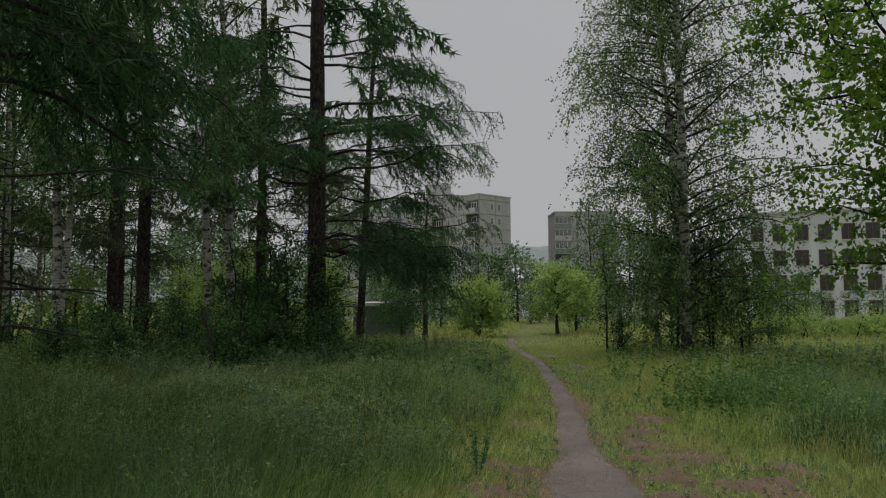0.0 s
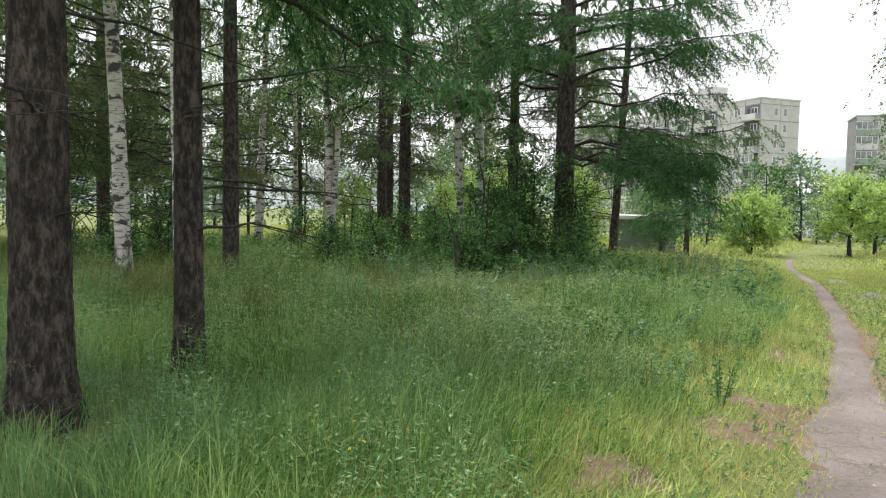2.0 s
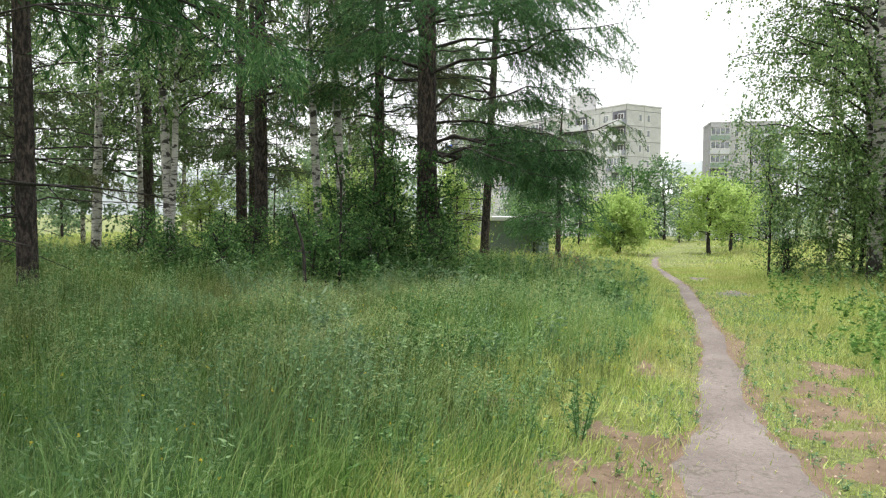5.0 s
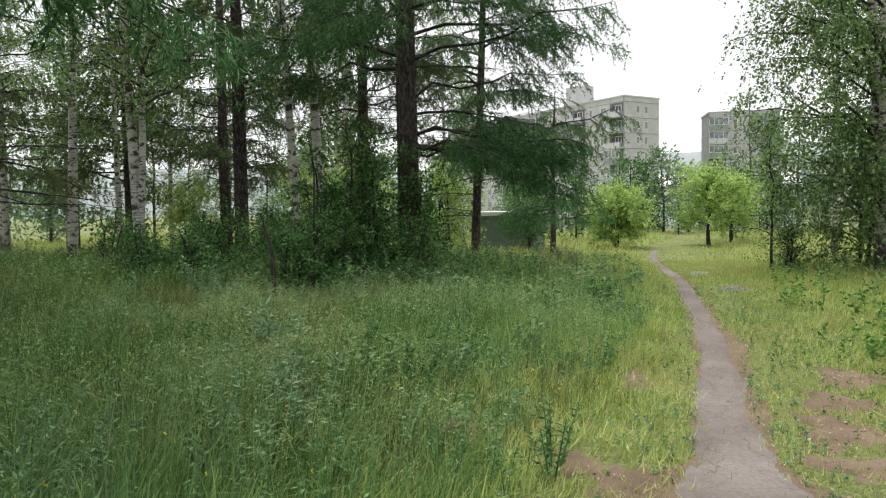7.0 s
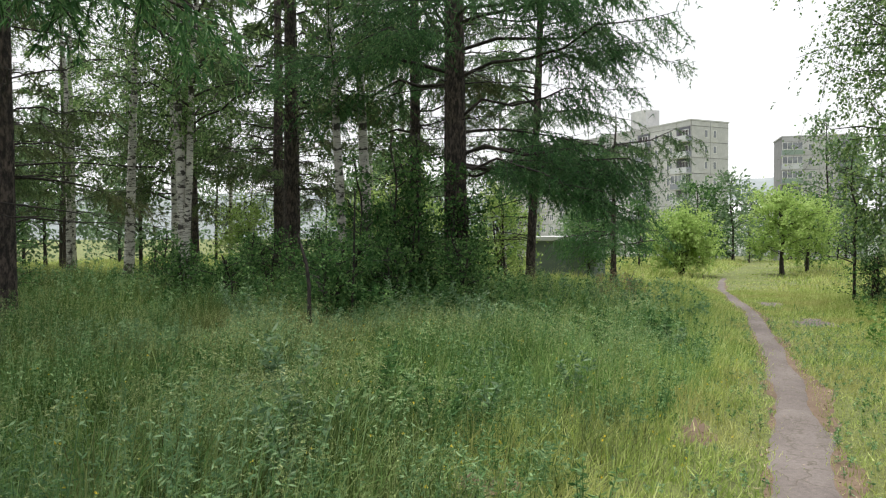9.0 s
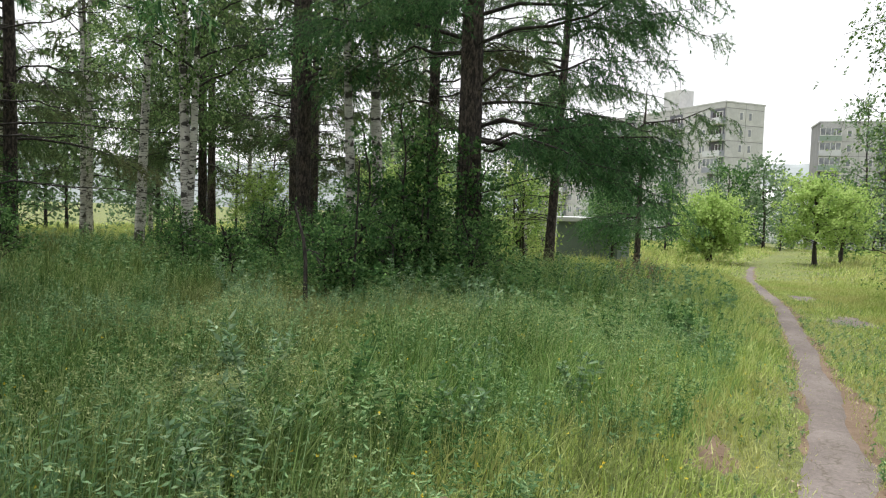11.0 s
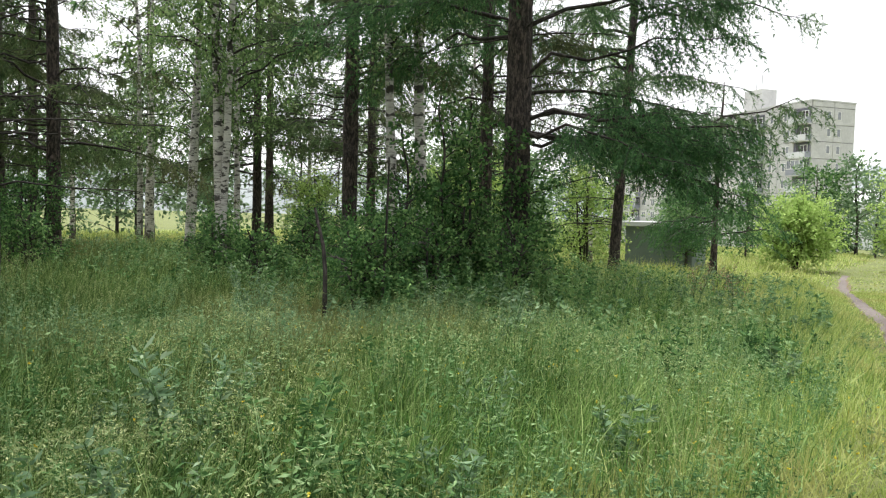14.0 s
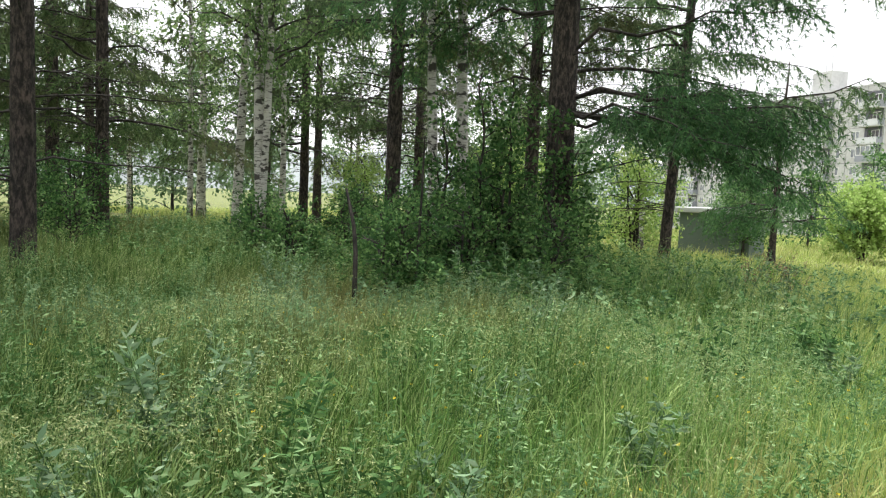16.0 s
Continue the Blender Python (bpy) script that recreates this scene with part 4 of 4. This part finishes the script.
def low_hall():
    b = local("low_white_hall", 2.0, 205.0, -5.0, 4.0, "low white hall with a pale pitched metal roof", "building")
    part("wall", box(bmesh.new(), -14, 0, 0, 26, 16, 11.5), WHITEWALL, b)
    bm = bmesh.new()
    pts = [(-14.6, -0.6, 11.5), (26.6, -0.6, 11.5), (26.6, 16.6, 11.5), (-14.6, 16.6, 11.5), (-14.6, 8, 14.8), (26.6, 8, 14.8)]
    vs = [bm.verts.new(p) for p in pts]
    for f in ((0, 1, 5, 4), (2, 3, 4, 5), (0, 4, 3), (1, 2, 5), (3, 2, 1, 0)):
        bm.faces.new([vs[i] for i in f])
    part("roof", bm, ROOF, b)
    fr = window_mesh(1.8, 1.6, WHITEFRAME, 2)
    pn = box_mesh("pane", (-0.82, -0.02, 0.08, 0.82, 0.02, 1.52), GLASS)
    for c in range(12):
        w = place("window", fr, b, -12 + c * 3.2, -0.05, 8.4)
        place("pane", pn, w, 0, 0, 0)


low_hall()


def shed():
    b = local("garden_shed", -9.0, 33.4, float(ground_z(-9, 33)) - 0.05, 2.0, "low grey-green shed with a white roof edge", "shed")
    part("wall", box(bmesh.new(), 0, 0, 0, 2.6, 3.0, 1.75, 0.01), SHEDWALL, b)
    part("roof", box(bmesh.new(), -0.15, -0.2, 1.75, 2.75, 3.2, 1.95, 0.02), ROOF, b)


shed()

# wooded hills
hx = np.linspace(-2600, 1800, 180)
hr = np.random.RandomState(4)
ridge = 62 + 9 * np.sin(hx / 260) + 6 * np.sin(hx / 97 + 1) + np.convolve(hr.normal(size=180) * 3.0, np.ones(2) / 2, "same")
rows_ = []
for k, (yy, q) in enumerate(((860, 0.0), (900, 0.6), (960, 1.0), (1200, 0.9), (1500, 0.0))):
    rows_.append(np.stack([hx, yy - np.abs(hx) * 0.25, -6 + (ridge + 6) * q], axis=1))
hv = np.concatenate(rows_)
hi_ = np.arange(len(hv)).reshape(5, 180)
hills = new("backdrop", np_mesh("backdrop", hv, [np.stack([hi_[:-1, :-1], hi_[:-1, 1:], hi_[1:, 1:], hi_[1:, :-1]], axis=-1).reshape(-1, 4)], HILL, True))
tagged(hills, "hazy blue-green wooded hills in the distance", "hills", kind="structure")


# ---------------------------------------------------------------- grass and weeds
def bare(x, y):
    """How bare the ground is: 1 on the path and soil, 0 in the meadow."""
    b = np.clip(1.0 - np.abs(x - path_x(y)) / (np.interp(y, PATH_Y, PATH_W) * 1.05), 0, 1) * 2
    ragged = 0.35 * np.sin(x * 9 + 2 * np.sin(y * 5)) * np.sin(y * 11 + 1.5 * np.sin(x * 7)) + 0.25 * np.sin(x * 23 + y * 17)
    for cx, cy, rx, ry in SOIL_PATCHES:
        b = np.maximum(b, 0.85 * np.clip(1.25 - ((x - cx) / rx) ** 2 - ((y - cy) / ry) ** 2 + 1.8 * ragged, 0, 1))
    return np.clip(b, 0, 1)


def tallness(x, y):
    """Grass height in metres by place."""
    off = x - path_x(y)
    near = np.interp(-off, [0.2, 0.9, 1.8, 3.0, 6.0], [0.09, 0.15, 0.34, 0.55, 0.62])
    on = np.interp(-off, [0.2, 0.5, 0.9, 1.6, 6.0], [0.09, 0.24, 0.40, 0.52, 0.62])
    q = np.clip((y - 7.8) / 2.0, 0, 1)
    left = near * (1 - q) + on * q
    right = np.interp(off, [0.2, 0.8, 2.0, 3.0, 6.0], [0.08, 0.10, 0.20, 0.42, 0.55])
    h = np.where(off < 0, left, right)
    h = h * np.interp(y, [0, 14, 24, 60], [1.0, 1.0, 0.75, 0.7])
    h = h * (1 + 0.22 * np.sin(x * 2.7 + 1.3 * np.sin(y * 1.9)) * np.sin(y * 2.2 + 0.8 * x))
    h = h * (1 - 0.6 * np.exp(-((x + 5.5) / 1.8) ** 2 - ((y - 11.4) / 1.5) ** 2))
    h = h * (1 - 0.45 * np.exp(-((x + 4.3) / 0.9) ** 2 - ((y - 3.7) / 0.9) ** 2))
    return h * (0.85 + 0.3 * np.sin(x * 0.9 + 1.7 * np.sin(y * 0.5)) * np.sin(y * 0.7 + 0.6))


def scatter(rng, n, x0, x1, y0, y1):
    return rng.uniform(x0, x1, n), rng.uniform(y0, y1, n)


def tufts(rng, n, each, spread, x0, x1, y0, y1):
    """Places in tufts, with each tuft's own vigour and the way that its blades fall."""
    cx, cy = scatter(rng, n // each, x0, x1, y0, y1)
    vigour = rng.uniform(0.55, 1.3, len(cx))
    x = np.repeat(cx, each) + rng.normal(size=len(cx) * each) * spread
    y = np.repeat(cy, each) + rng.normal(size=len(cx) * each) * spread
    out = np.arctan2(y - np.repeat(cy, each), x - np.repeat(cx, each))
    return x, y, np.repeat(vigour, each), out


def blades(rng, x, y, h, w, segs=2, out=None):
    n = len(x)
    z = ground_z(x, y) - 0.01
    a = rng.uniform(0, 2 * np.pi, n) if out is None else out + rng.normal(size=n) * 0.7
    wind = 0.13 + 0.11 * np.sin(x * 0.8 + y * 0.5)
    lean = rng.gamma(2.0, 0.27, n) * h
    bx, by = np.cos(a) * lean + wind * h, np.sin(a) * lean * 0.9 + 0.04 * h
    side = rng.uniform(0, 2 * np.pi, n)
    sx, sy = np.cos(side) * w / 2, np.sin(side) * w / 2
    P = np.stack([x, y, z], axis=1)
    S = np.stack([sx, sy, np.zeros(n)], axis=1)
    B = np.stack([bx, by, np.zeros(n)], axis=1)
    up = np.stack([np.zeros(n), np.zeros(n), h], axis=1)
    mid = P + up * 0.55 + B * 0.3
    tip = P + up * (1 - 0.25 * np.clip(lean / h, 0, 1.5)[:, None]) + B
    if segs == 2:
        v = np.stack([P - S, P + S, mid + S * 0.8, mid - S * 0.8, tip], axis=1).reshape(-1, 3)
        k = np.arange(n)[:, None] * 5
        return v, [k + np.array([[0, 1, 2, 3]]), k + np.array([[3, 2, 4]])]
    v = np.stack([P - S, P + S, tip], axis=1).reshape(-1, 3)
    return v, [np.arange(n)[:, None] * 3 + np.array([[0, 1, 2]])]


def grass_patch(name, rng, x, y, h, w, segs, mat, label, out=None):
    v, f = blades(rng, x, y, h, w, segs, out)
    return tagged(new(name, np_mesh(name, v, f, mat)), label, "grass", kind="stuff")


rng = np.random.RandomState(31)
# near meadow, by the path
x, y, vig, out = tufts(rng, 176000, 22, 0.055, -9.5, 4.5, 2.6, 12.5)
keep = rng.uniform(size=len(x)) > bare(x, y) * 0.985
keep &= rng.uniform(0.14, 0.34, len(x)) < tallness(x, y)
keep &= ~((x < -5.5) & (y < 4.2))
x, y, vig, out = x[keep], y[keep], vig[keep], out[keep]
h = tallness(x, y) * rng.uniform(0.5, 1.2, len(x)) * vig
w = rng.uniform(0.004, 0.009, len(x))
lush = (x + 0.6 * np.sin(y * 1.1) + rng.normal(size=len(x)) * 0.4 > -2.6) & (y + 0.5 * np.sin(x * 1.7) > 8.6)
lush |= y + 0.5 * np.sin(x * 1.9) + 0.4 * rng.normal(size=len(x)) < 6.3
grass_patch("meadow_grass", rng, x[~lush], y[~lush], h[~lush], w[~lush], 2, GRASS, "tall windblown green meadow grass", out[~lush])
grass_patch("lush_grass", rng, x[lush], y[lush], h[lush], w[lush], 2, GRASS_LUSH, "lush bright grass close to the path", out[lush])
# middle: dull in the wood with tree shade in the colour, lush beside it, pale beyond the path
x, y, vig, out = tufts(rng, 190000, 10, 0.09, -24, 12, 4, 27)
keep = (rng.uniform(size=len(x)) > bare(x, y) * 0.98) & ((y > 12.0) | (x < -9.0) | (x > 4.3))
x, y, vig, out = x[keep], y[keep], vig[keep], out[keep]
h = tallness(x, y) * rng.uniform(0.5, 1.2, len(x)) * vig
w = rng.uniform(0.012, 0.022, len(x))
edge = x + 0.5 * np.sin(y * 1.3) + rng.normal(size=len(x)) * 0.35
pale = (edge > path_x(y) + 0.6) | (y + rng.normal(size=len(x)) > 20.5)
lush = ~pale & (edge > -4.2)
for where, name, mat, label in ((~pale & ~lush, "woodland_grass", GRASS, "tall grass under the trees, with shade in its dull blade colour"), (lush, "lush_grass", GRASS_LUSH, "lush tall grass between the wood and the path"),
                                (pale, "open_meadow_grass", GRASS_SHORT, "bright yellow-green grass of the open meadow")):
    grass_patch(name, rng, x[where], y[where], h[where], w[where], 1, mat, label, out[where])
# far
x, y = scatter(rng, 130000, -48, 34, 25, 64)
keep = rng.uniform(size=len(x)) > bare(x, y) * 0.95
x, y = x[keep], y[keep]
h = tallness(x, y) * rng.uniform(0.5, 1.2, len(x)) * 0.9
grass_patch("far_meadow_grass", rng, x, y, h, rng.uniform(0.03, 0.06, len(x)), 1, GRASS_SHORT, "bright meadow grass farther along the path")
# behind the walker and beside the wood
x, y = scatter(rng, 36000, -16, 12, -9, 5)
keep = (rng.uniform(size=len(x)) > bare(x, y)) & ((y < 2.8) | (x < -9.2) | (x > 4.3))
x, y = x[keep], y[keep]
grass_patch("outer_meadow_grass", rng, x, y, np.clip(tallness(x, y), 0.1, 0.5) * rng.uniform(0.5, 1.2, len(x)), rng.uniform(0.012, 0.022, len(x)), 1, GRASS, "rough meadow grass beside the wood")
# short trodden grass along the path
x, y = scatter(rng, 225000, -3.0, 4.2, 2.6, 26)
keep = rng.uniform(size=len(x)) < np.interp(y, [3, 11, 30], [1.0, 1.0, 0.6])
x, y = x[keep], y[keep]
keep = (rng.uniform(size=len(x)) > bare(x, y) * 0.96) & (rng.uniform(0.16, 0.46, len(x)) > tallness(x, y))
x, y = x[keep], y[keep]
h = np.clip(tallness(x, y), 0.05, 0.3) * rng.uniform(0.35, 1.2, len(x))
grass_patch("path_grass", rng, x, y, h, rng.uniform(0.004, 0.009, len(x)) * np.interp(y, [3, 30], [1.3, 3.0]), 1, GRASS_SHORT, "short trodden yellow-green grass along the path")


def seed_heads(rng, n, x0, x1, y0, y1, size=1.0, k=18):
    x, y = scatter(rng, n, x0, x1, y0, y1)
    keep = (tallness(x, y) > 0.33) & (rng.uniform(size=n) > bare(x, y)) & (np.sin(x * 1.1 + 2) * np.sin(y * 0.8 + x * 0.3) + 0.35 * np.sin(x * 3.7 - y * 2.9) + 0.2 * rng.normal(size=n) > 0.12)
    x, y = x[keep], y[keep]
    n = len(x)
    h = tallness(x, y) * rng.uniform(1.0, 1.5, n)
    a = rng.uniform(0, 6.28, n)
    top = np.stack([x + 0.26 * h + 0.12 * h * np.cos(a), y + 0.08 * h * np.sin(a), ground_z(x, y) + h], axis=1)
    foot = np.stack([x, y, ground_z(x, y)], axis=1)
    s = np.array([0.0016, 0, 0]) * size
    v1 = np.stack([foot - s, foot + s, top], axis=1).reshape(-1, 3)
    f1 = np.arange(n * 3).reshape(n, 3)
    u = rng.uniform(0, 1, (n, k, 1))
    fall = np.stack([0.10 + 0.05 * np.cos(a), 0.03 + 0.05 * np.sin(a), np.full(n, 0.05)], axis=1)[:, None, :] * size
    at = top[:, None, :] + fall * u + np.array([0, 0, -0.13]) * size * u ** 2 - np.array([0, 0, 0.06]) * size * (1 - u) + rng.normal(size=(n, k, 3)) * 0.010 * size
    way = np.repeat(unit(fall)[:, :, :], k, axis=1) + np.array([0, 0, -1.1]) * u
    v2, f2 = leaf_quads(rng, at.reshape(-1, 3), 0.019 * size, 0.0048 * size, way.reshape(-1, 3) * 1.5, 0.1)
    return np.concatenate([v1, v2]), [f1, f2 + len(v1)]


v, f = seed_heads(rng, 7000, -9, 0, 3, 12.5, 0.9, 14)
tagged(new("grass_seed_heads", np_mesh("grass_seed_heads", v, f, SEED)), "pale feathery seed heads above the tall grass", "grass seed heads", kind="stuff")
v, f = seed_heads(rng, 4200, -20, 3, 8, 20, 1.5, 10)
tagged(new("grass_seed_heads", np_mesh("grass_seed_heads", v, f, SEED)), "pale seed heads of grass in the shade", "grass seed heads", kind="stuff")


def weeds(name, rng, x, y, h, leaves, size, mat, label, slim=0.4):
    """Upright leafy weeds: a stem with pairs of leaves."""
    n = len(x)
    z = ground_z(x, y)
    a = rng.uniform(0, 6.28, n)
    top = np.stack([x + 0.12 * h * np.cos(a) + 0.05 * h, y + 0.12 * h * np.sin(a), z + h], axis=1)
    foot = np.stack([x, y, z], axis=1)
    s = np.stack([np.cos(a), np.sin(a), np.zeros(n)], axis=1) * 0.003
    v1 = np.stack([foot - s, foot + s, top + s * 0.4, top - s * 0.4], axis=1).reshape(-1, 3)
    f1 = np.arange(n * 4).reshape(n, 4)
    u = rng.uniform(0.15, 1.0, (n, leaves, 1)) ** 0.8
    at = foot[:, None, :] + (top - foot)[:, None, :] * u
    b = rng.uniform(0, 6.28, (n, leaves))
    out = np.stack([np.cos(b), np.sin(b), rng.uniform(-0.2, 0.5, (n, leaves))], axis=-1) * 1.6
    v2, f2 = leaf_quads(rng, at.reshape(-1, 3), size, size * slim, out.reshape(-1, 3), 0.15)
    return tagged(new(name, np_mesh(name, np.concatenate([v1, v2]), [f1, f2 + len(v1)], mat)), label, "weeds", kind="stuff")


def meadow_spots(rng, n, x0, x1, y0, y1, low=0.22):
    x, y = scatter(rng, n, x0, x1, y0, y1)
    keep = (tallness(x, y) > low) & (rng.uniform(size=n) > bare(x, y)) & (np.abs(x - path_x(y)) > np.interp(y, PATH_Y, PATH_W) * 1.15 + 0.05)
    return x[keep], y[keep]


x, y = meadow_spots(rng, 23000, -9, 4.5, 3.2, 13)
keep = np.sin(x * 2.3 + 1.2 * np.sin(y * 1.1)) * np.sin(y * 2.6 + 0.9 * x) + 0.35 * rng.normal(size=len(x)) > 0.0
x, y = x[keep], y[keep]
weeds("meadow_weeds", rng, x, y, tallness(x, y) * rng.uniform(0.55, 1.3, len(x)), 16, 0.043, FORB, "leafy green weeds among the meadow grass", 0.27)
x, y = meadow_spots(rng, 2600, -20, 9, 12, 25)
weeds("woodland_weeds", rng, x, y, tallness(x, y) * rng.uniform(0.6, 1.3, len(x)), 18, 0.085, FORB, "leafy weeds and nettles at the wood edge")
# fresh nettles beyond the path
x, y = scatter(rng, 1500, 1.2, 6.5, 8.6, 17)
keep = (np.sin(x * 1.4 + 1) * np.sin(y * 0.9 + 0.4 * x) + 0.3 * rng.normal(size=len(x)) > 0.0) & (x > 1.7 + 0.5 * np.sin(y * 1.7) + 0.3 * rng.normal(size=len(x)))
weeds("nettle_patch", rng, x[keep], y[keep], rng.uniform(0.2, 0.5, keep.sum()), 16, 0.065, NETTLE, "fresh green nettles beyond the path", 0.5)


def spikes(rng, x, y, h, k, size, mat, label):
    """Pale flowering weeds: a stem whose upper part carries short rising sprays of tiny flowers."""
    n = len(x)
    foot = np.stack([x, y, ground_z(x, y)], axis=1)
    a = rng.uniform(0, 6.28, n)
    top = foot + np.stack([0.10 * h * np.cos(a) + 0.08 * h, 0.10 * h * np.sin(a), h], axis=1)
    s = np.array([0.0022, 0, 0])
    v1 = np.stack([foot - s, foot + s, top], axis=1).reshape(-1, 3)
    u = rng.uniform(0.5, 1.0, (n, k, 1))
    b = rng.uniform(0, 6.28, (n, k))
    reach = (1.08 - u[..., 0]) * 0.30 * h[:, None] * rng.uniform(0.2, 1.0, (n, k))
    side = np.stack([np.cos(b) * reach, np.sin(b) * reach, reach * 0.9], axis=-1)
    at = foot[:, None, :] + (top - foot)[:, None, :] * u + side
    v2, f2 = leaf_quads(rng, at.reshape(-1, 3), size, size * 0.6, None, -0.3)
    ob = new("flowering_weeds", np_mesh("flowering_weeds", np.concatenate([v1, v2]), [np.arange(n * 3).reshape(n, 3), f2 + len(v1)], mat))
    return tagged(ob, label, "weeds", kind="stuff")


x, y = meadow_spots(rng, 2400, -8, -0.4, 5.5, 13.5, 0.28)
keep = np.sin(x * 1.9 + 0.6 * y) * np.sin(y * 1.2 - 0.5 * x) + 0.25 * rng.normal(size=len(x)) > 0.05
x, y = x[keep], y[keep]
spikes(rng, x, y, np.clip(tallness(x, y), 0.3, 0.7) * rng.uniform(0.9, 1.45, len(x)), 38, 0.013, SEED, "pale flowering weeds rising above the grass")
# dense weeds round the largest larch
x, y = rng.normal(-5.8, 1.25, 750), rng.normal(14.2, 0.8, 750)
weeds("undergrowth_weeds", rng, x, y, rng.uniform(0.3, 0.78, len(x)), 26, 0.075, SHRUB, "dense dark weeds round the foot of the larch")
# low leaves beside the path
x, y = scatter(rng, 3200, -2.2, 4.5, 3.0, 16)
keep = (rng.uniform(size=len(x)) > bare(x, y)) & (np.abs(x - path_x(y)) > np.interp(y, PATH_Y, PATH_W) * 0.9)
weeds("path_weeds", rng, x[keep], y[keep], rng.uniform(0.03, 0.10, keep.sum()), 10, 0.030, FORB, "low plantain and clover leaves beside the path")


def mugwort(x, y, h, seed, mat=MUGWORT, n_stems=7, size=0.07, label="silvery green mugwort plant in the grass"):
    r = np.random.RandomState(seed)
    e = new("mugwort_plant")
    e.location = (x, y, float(ground_z(x, y)))
    stems, at, al = [], [], []
    for i in range(n_stems):
        a = r.uniform(0, 6.28)
        hh = h * r.uniform(0.65, 1.05)
        p = bough((0.03 * np.cos(a), 0.03 * np.sin(a), -0.02), a, hh * 0.35, 3.0, 0.2, 5)
        stems.append((p, np.linspace(0.006, 0.002, 5), 5))
        u = r.uniform(0.15, 1, 34)
        q = np.stack([np.interp(u, np.linspace(0, 1, 5), p[:, k]) for k in range(3)], axis=1)
        b = r.uniform(0, 6.28, 34)
        at.append(q)
        al.append(np.stack([np.cos(b), np.sin(b), np.full(34, 0.4)], axis=1) * 1.8)
    v, f = tubes(stems)
    tagged(under("stemwork", np_mesh("stemwork", v, [f], FORB, True), e), kind="stuff")
    v, f = leaf_quads(r, np.concatenate(at), size, size * 0.28, np.concatenate(al), 0.1)
    tagged(under("foliage", np_mesh("foliage", v, [f], mat), e), kind="stuff")
    return tagged(e, label, "mugwort", "mugwort plants in the meadow")


for i, (x, y, h) in enumerate([(-2.2, 6.6, 0.62), (-2.55, 6.9, 0.55), (-3.6, 8.5, 0.6), (-4.5, 13.2, 0.9), (-5.0, 12.9, 0.8), (-4.1, 13.6, 0.6), (-1.5, 9.6, 0.5), (-2.2, 9.2, 0.5), (-0.95, 12.1, 0.42),
                               (-1.9, 15.6, 0.8), (-2.6, 16.2, 0.9), (-3.1, 15.2, 0.9), (-3.25, 11.4, 0.95), (-3.05, 11.2, 0.7), (-3.8, 7.9, 0.4), (-2.6, 7.3, 0.55), (-5.6, 10.6, 0.7), (-7.2, 12.0, 0.8), (-1.9, 8.3, 0.45)]):
    mugwort(x, y, h, 500 + i)

for i, (x, y, h) in enumerate([(-2.35, 7.75, 0.62), (-2.65, 8.05, 0.66), (-2.05, 7.95, 0.58), (-2.5, 7.45, 0.55), (-3.1, 9.6, 0.62), (-1.5, 11.0, 0.6), (-2.0, 11.4, 0.66), (-4.6, 8.4, 0.6), (-1.2, 12.6, 0.6), (-1.7, 13.2, 0.7)]):
    mugwort(x, y, h, 560 + i, SHRUB if i % 3 else FORB, 11, 0.065, "dense dark green weed clump in the meadow")
mugwort(-3.3, 8.0, 0.72, 580, MUGWORT, 10, 0.09, "tall silvery mugwort with feathery leaves")
mugwort(-0.75, 6.7, 0.42, 581, FORB, 9, 0.05, "small bushy green weed beside the path")
mugwort(-1.10, 12.4, 0.55, 530, SHRUB, 6, 0.10, "dark broad-leaved weed standing in the grass")
DRY = plain_material("dried_weed", (0.16, 0.09, 0.06), (0.30, 0.20, 0.14), 6.0)
for i, (x, y, h) in enumerate([(-2.7, 18.8, 0.8), (-2.3, 18.5, 0.7), (-3.0, 18.4, 0.75)]):
    mugwort(x, y, h, 540 + i, DRY, 9, 0.05, "dried reddish-brown weed in the green meadow")

# small flowers
x, y = meadow_spots(rng, 420, -6, 1, 3.4, 12, 0.10)
at = np.stack([x, y, ground_z(x, y) + np.clip(tallness(x, y), 0.05, 0.5) * rng.uniform(0.6, 1.0, len(x))], axis=1)
v, f = leaf_quads(rng, np.repeat(at, 4, axis=0), 0.013, 0.011, None, -0.6)
st = np.array([0.001, 0, 0])
foot = at.copy()
foot[:, 2] = ground_z(x, y)
v1 = np.stack([foot - st, foot + st, at], axis=1).reshape(-1, 3)
tagged(new("small_yellow_flowers", np_mesh("small_yellow_flowers", np.concatenate([v, v1]), [f, np.arange(len(v1)).reshape(-1, 3) + len(v)], FLOWER)), "scattered small yellow meadow flowers", "flowers", kind="stuff")

# fallen leaves and crumbs on the bare soil
x, y = scatter(rng, 7000, -2.0, 3.2, 3.5, 14)
off = np.abs(x - path_x(y)) / np.interp(y, PATH_Y, PATH_W)
keep = ((bare(x, y) > 0.1) & (off > 0.95)) | ((off < 1.5) & (off > 0.85)) | ((off < 0.85) & (rng.uniform(size=len(x)) < 0.06))
x, y = x[keep], y[keep]
at = np.stack([x, y, ground_z(x, y) + 0.028], axis=1)
flat = rng.normal(size=(len(at), 3)) * np.array([2.0, 2.0, 0.15])
v, f = leaf_quads(rng, at, 0.022, 0.014, flat, 0.0)
tagged(new("leaf_litter", np_mesh("leaf_litter", v, [f], plain_material("dry_litter", (0.24, 0.17, 0.11), (0.46, 0.37, 0.28), 8.0))), "dry brown leaf crumbs scattered on bare soil", "leaf litter", kind="stuff")
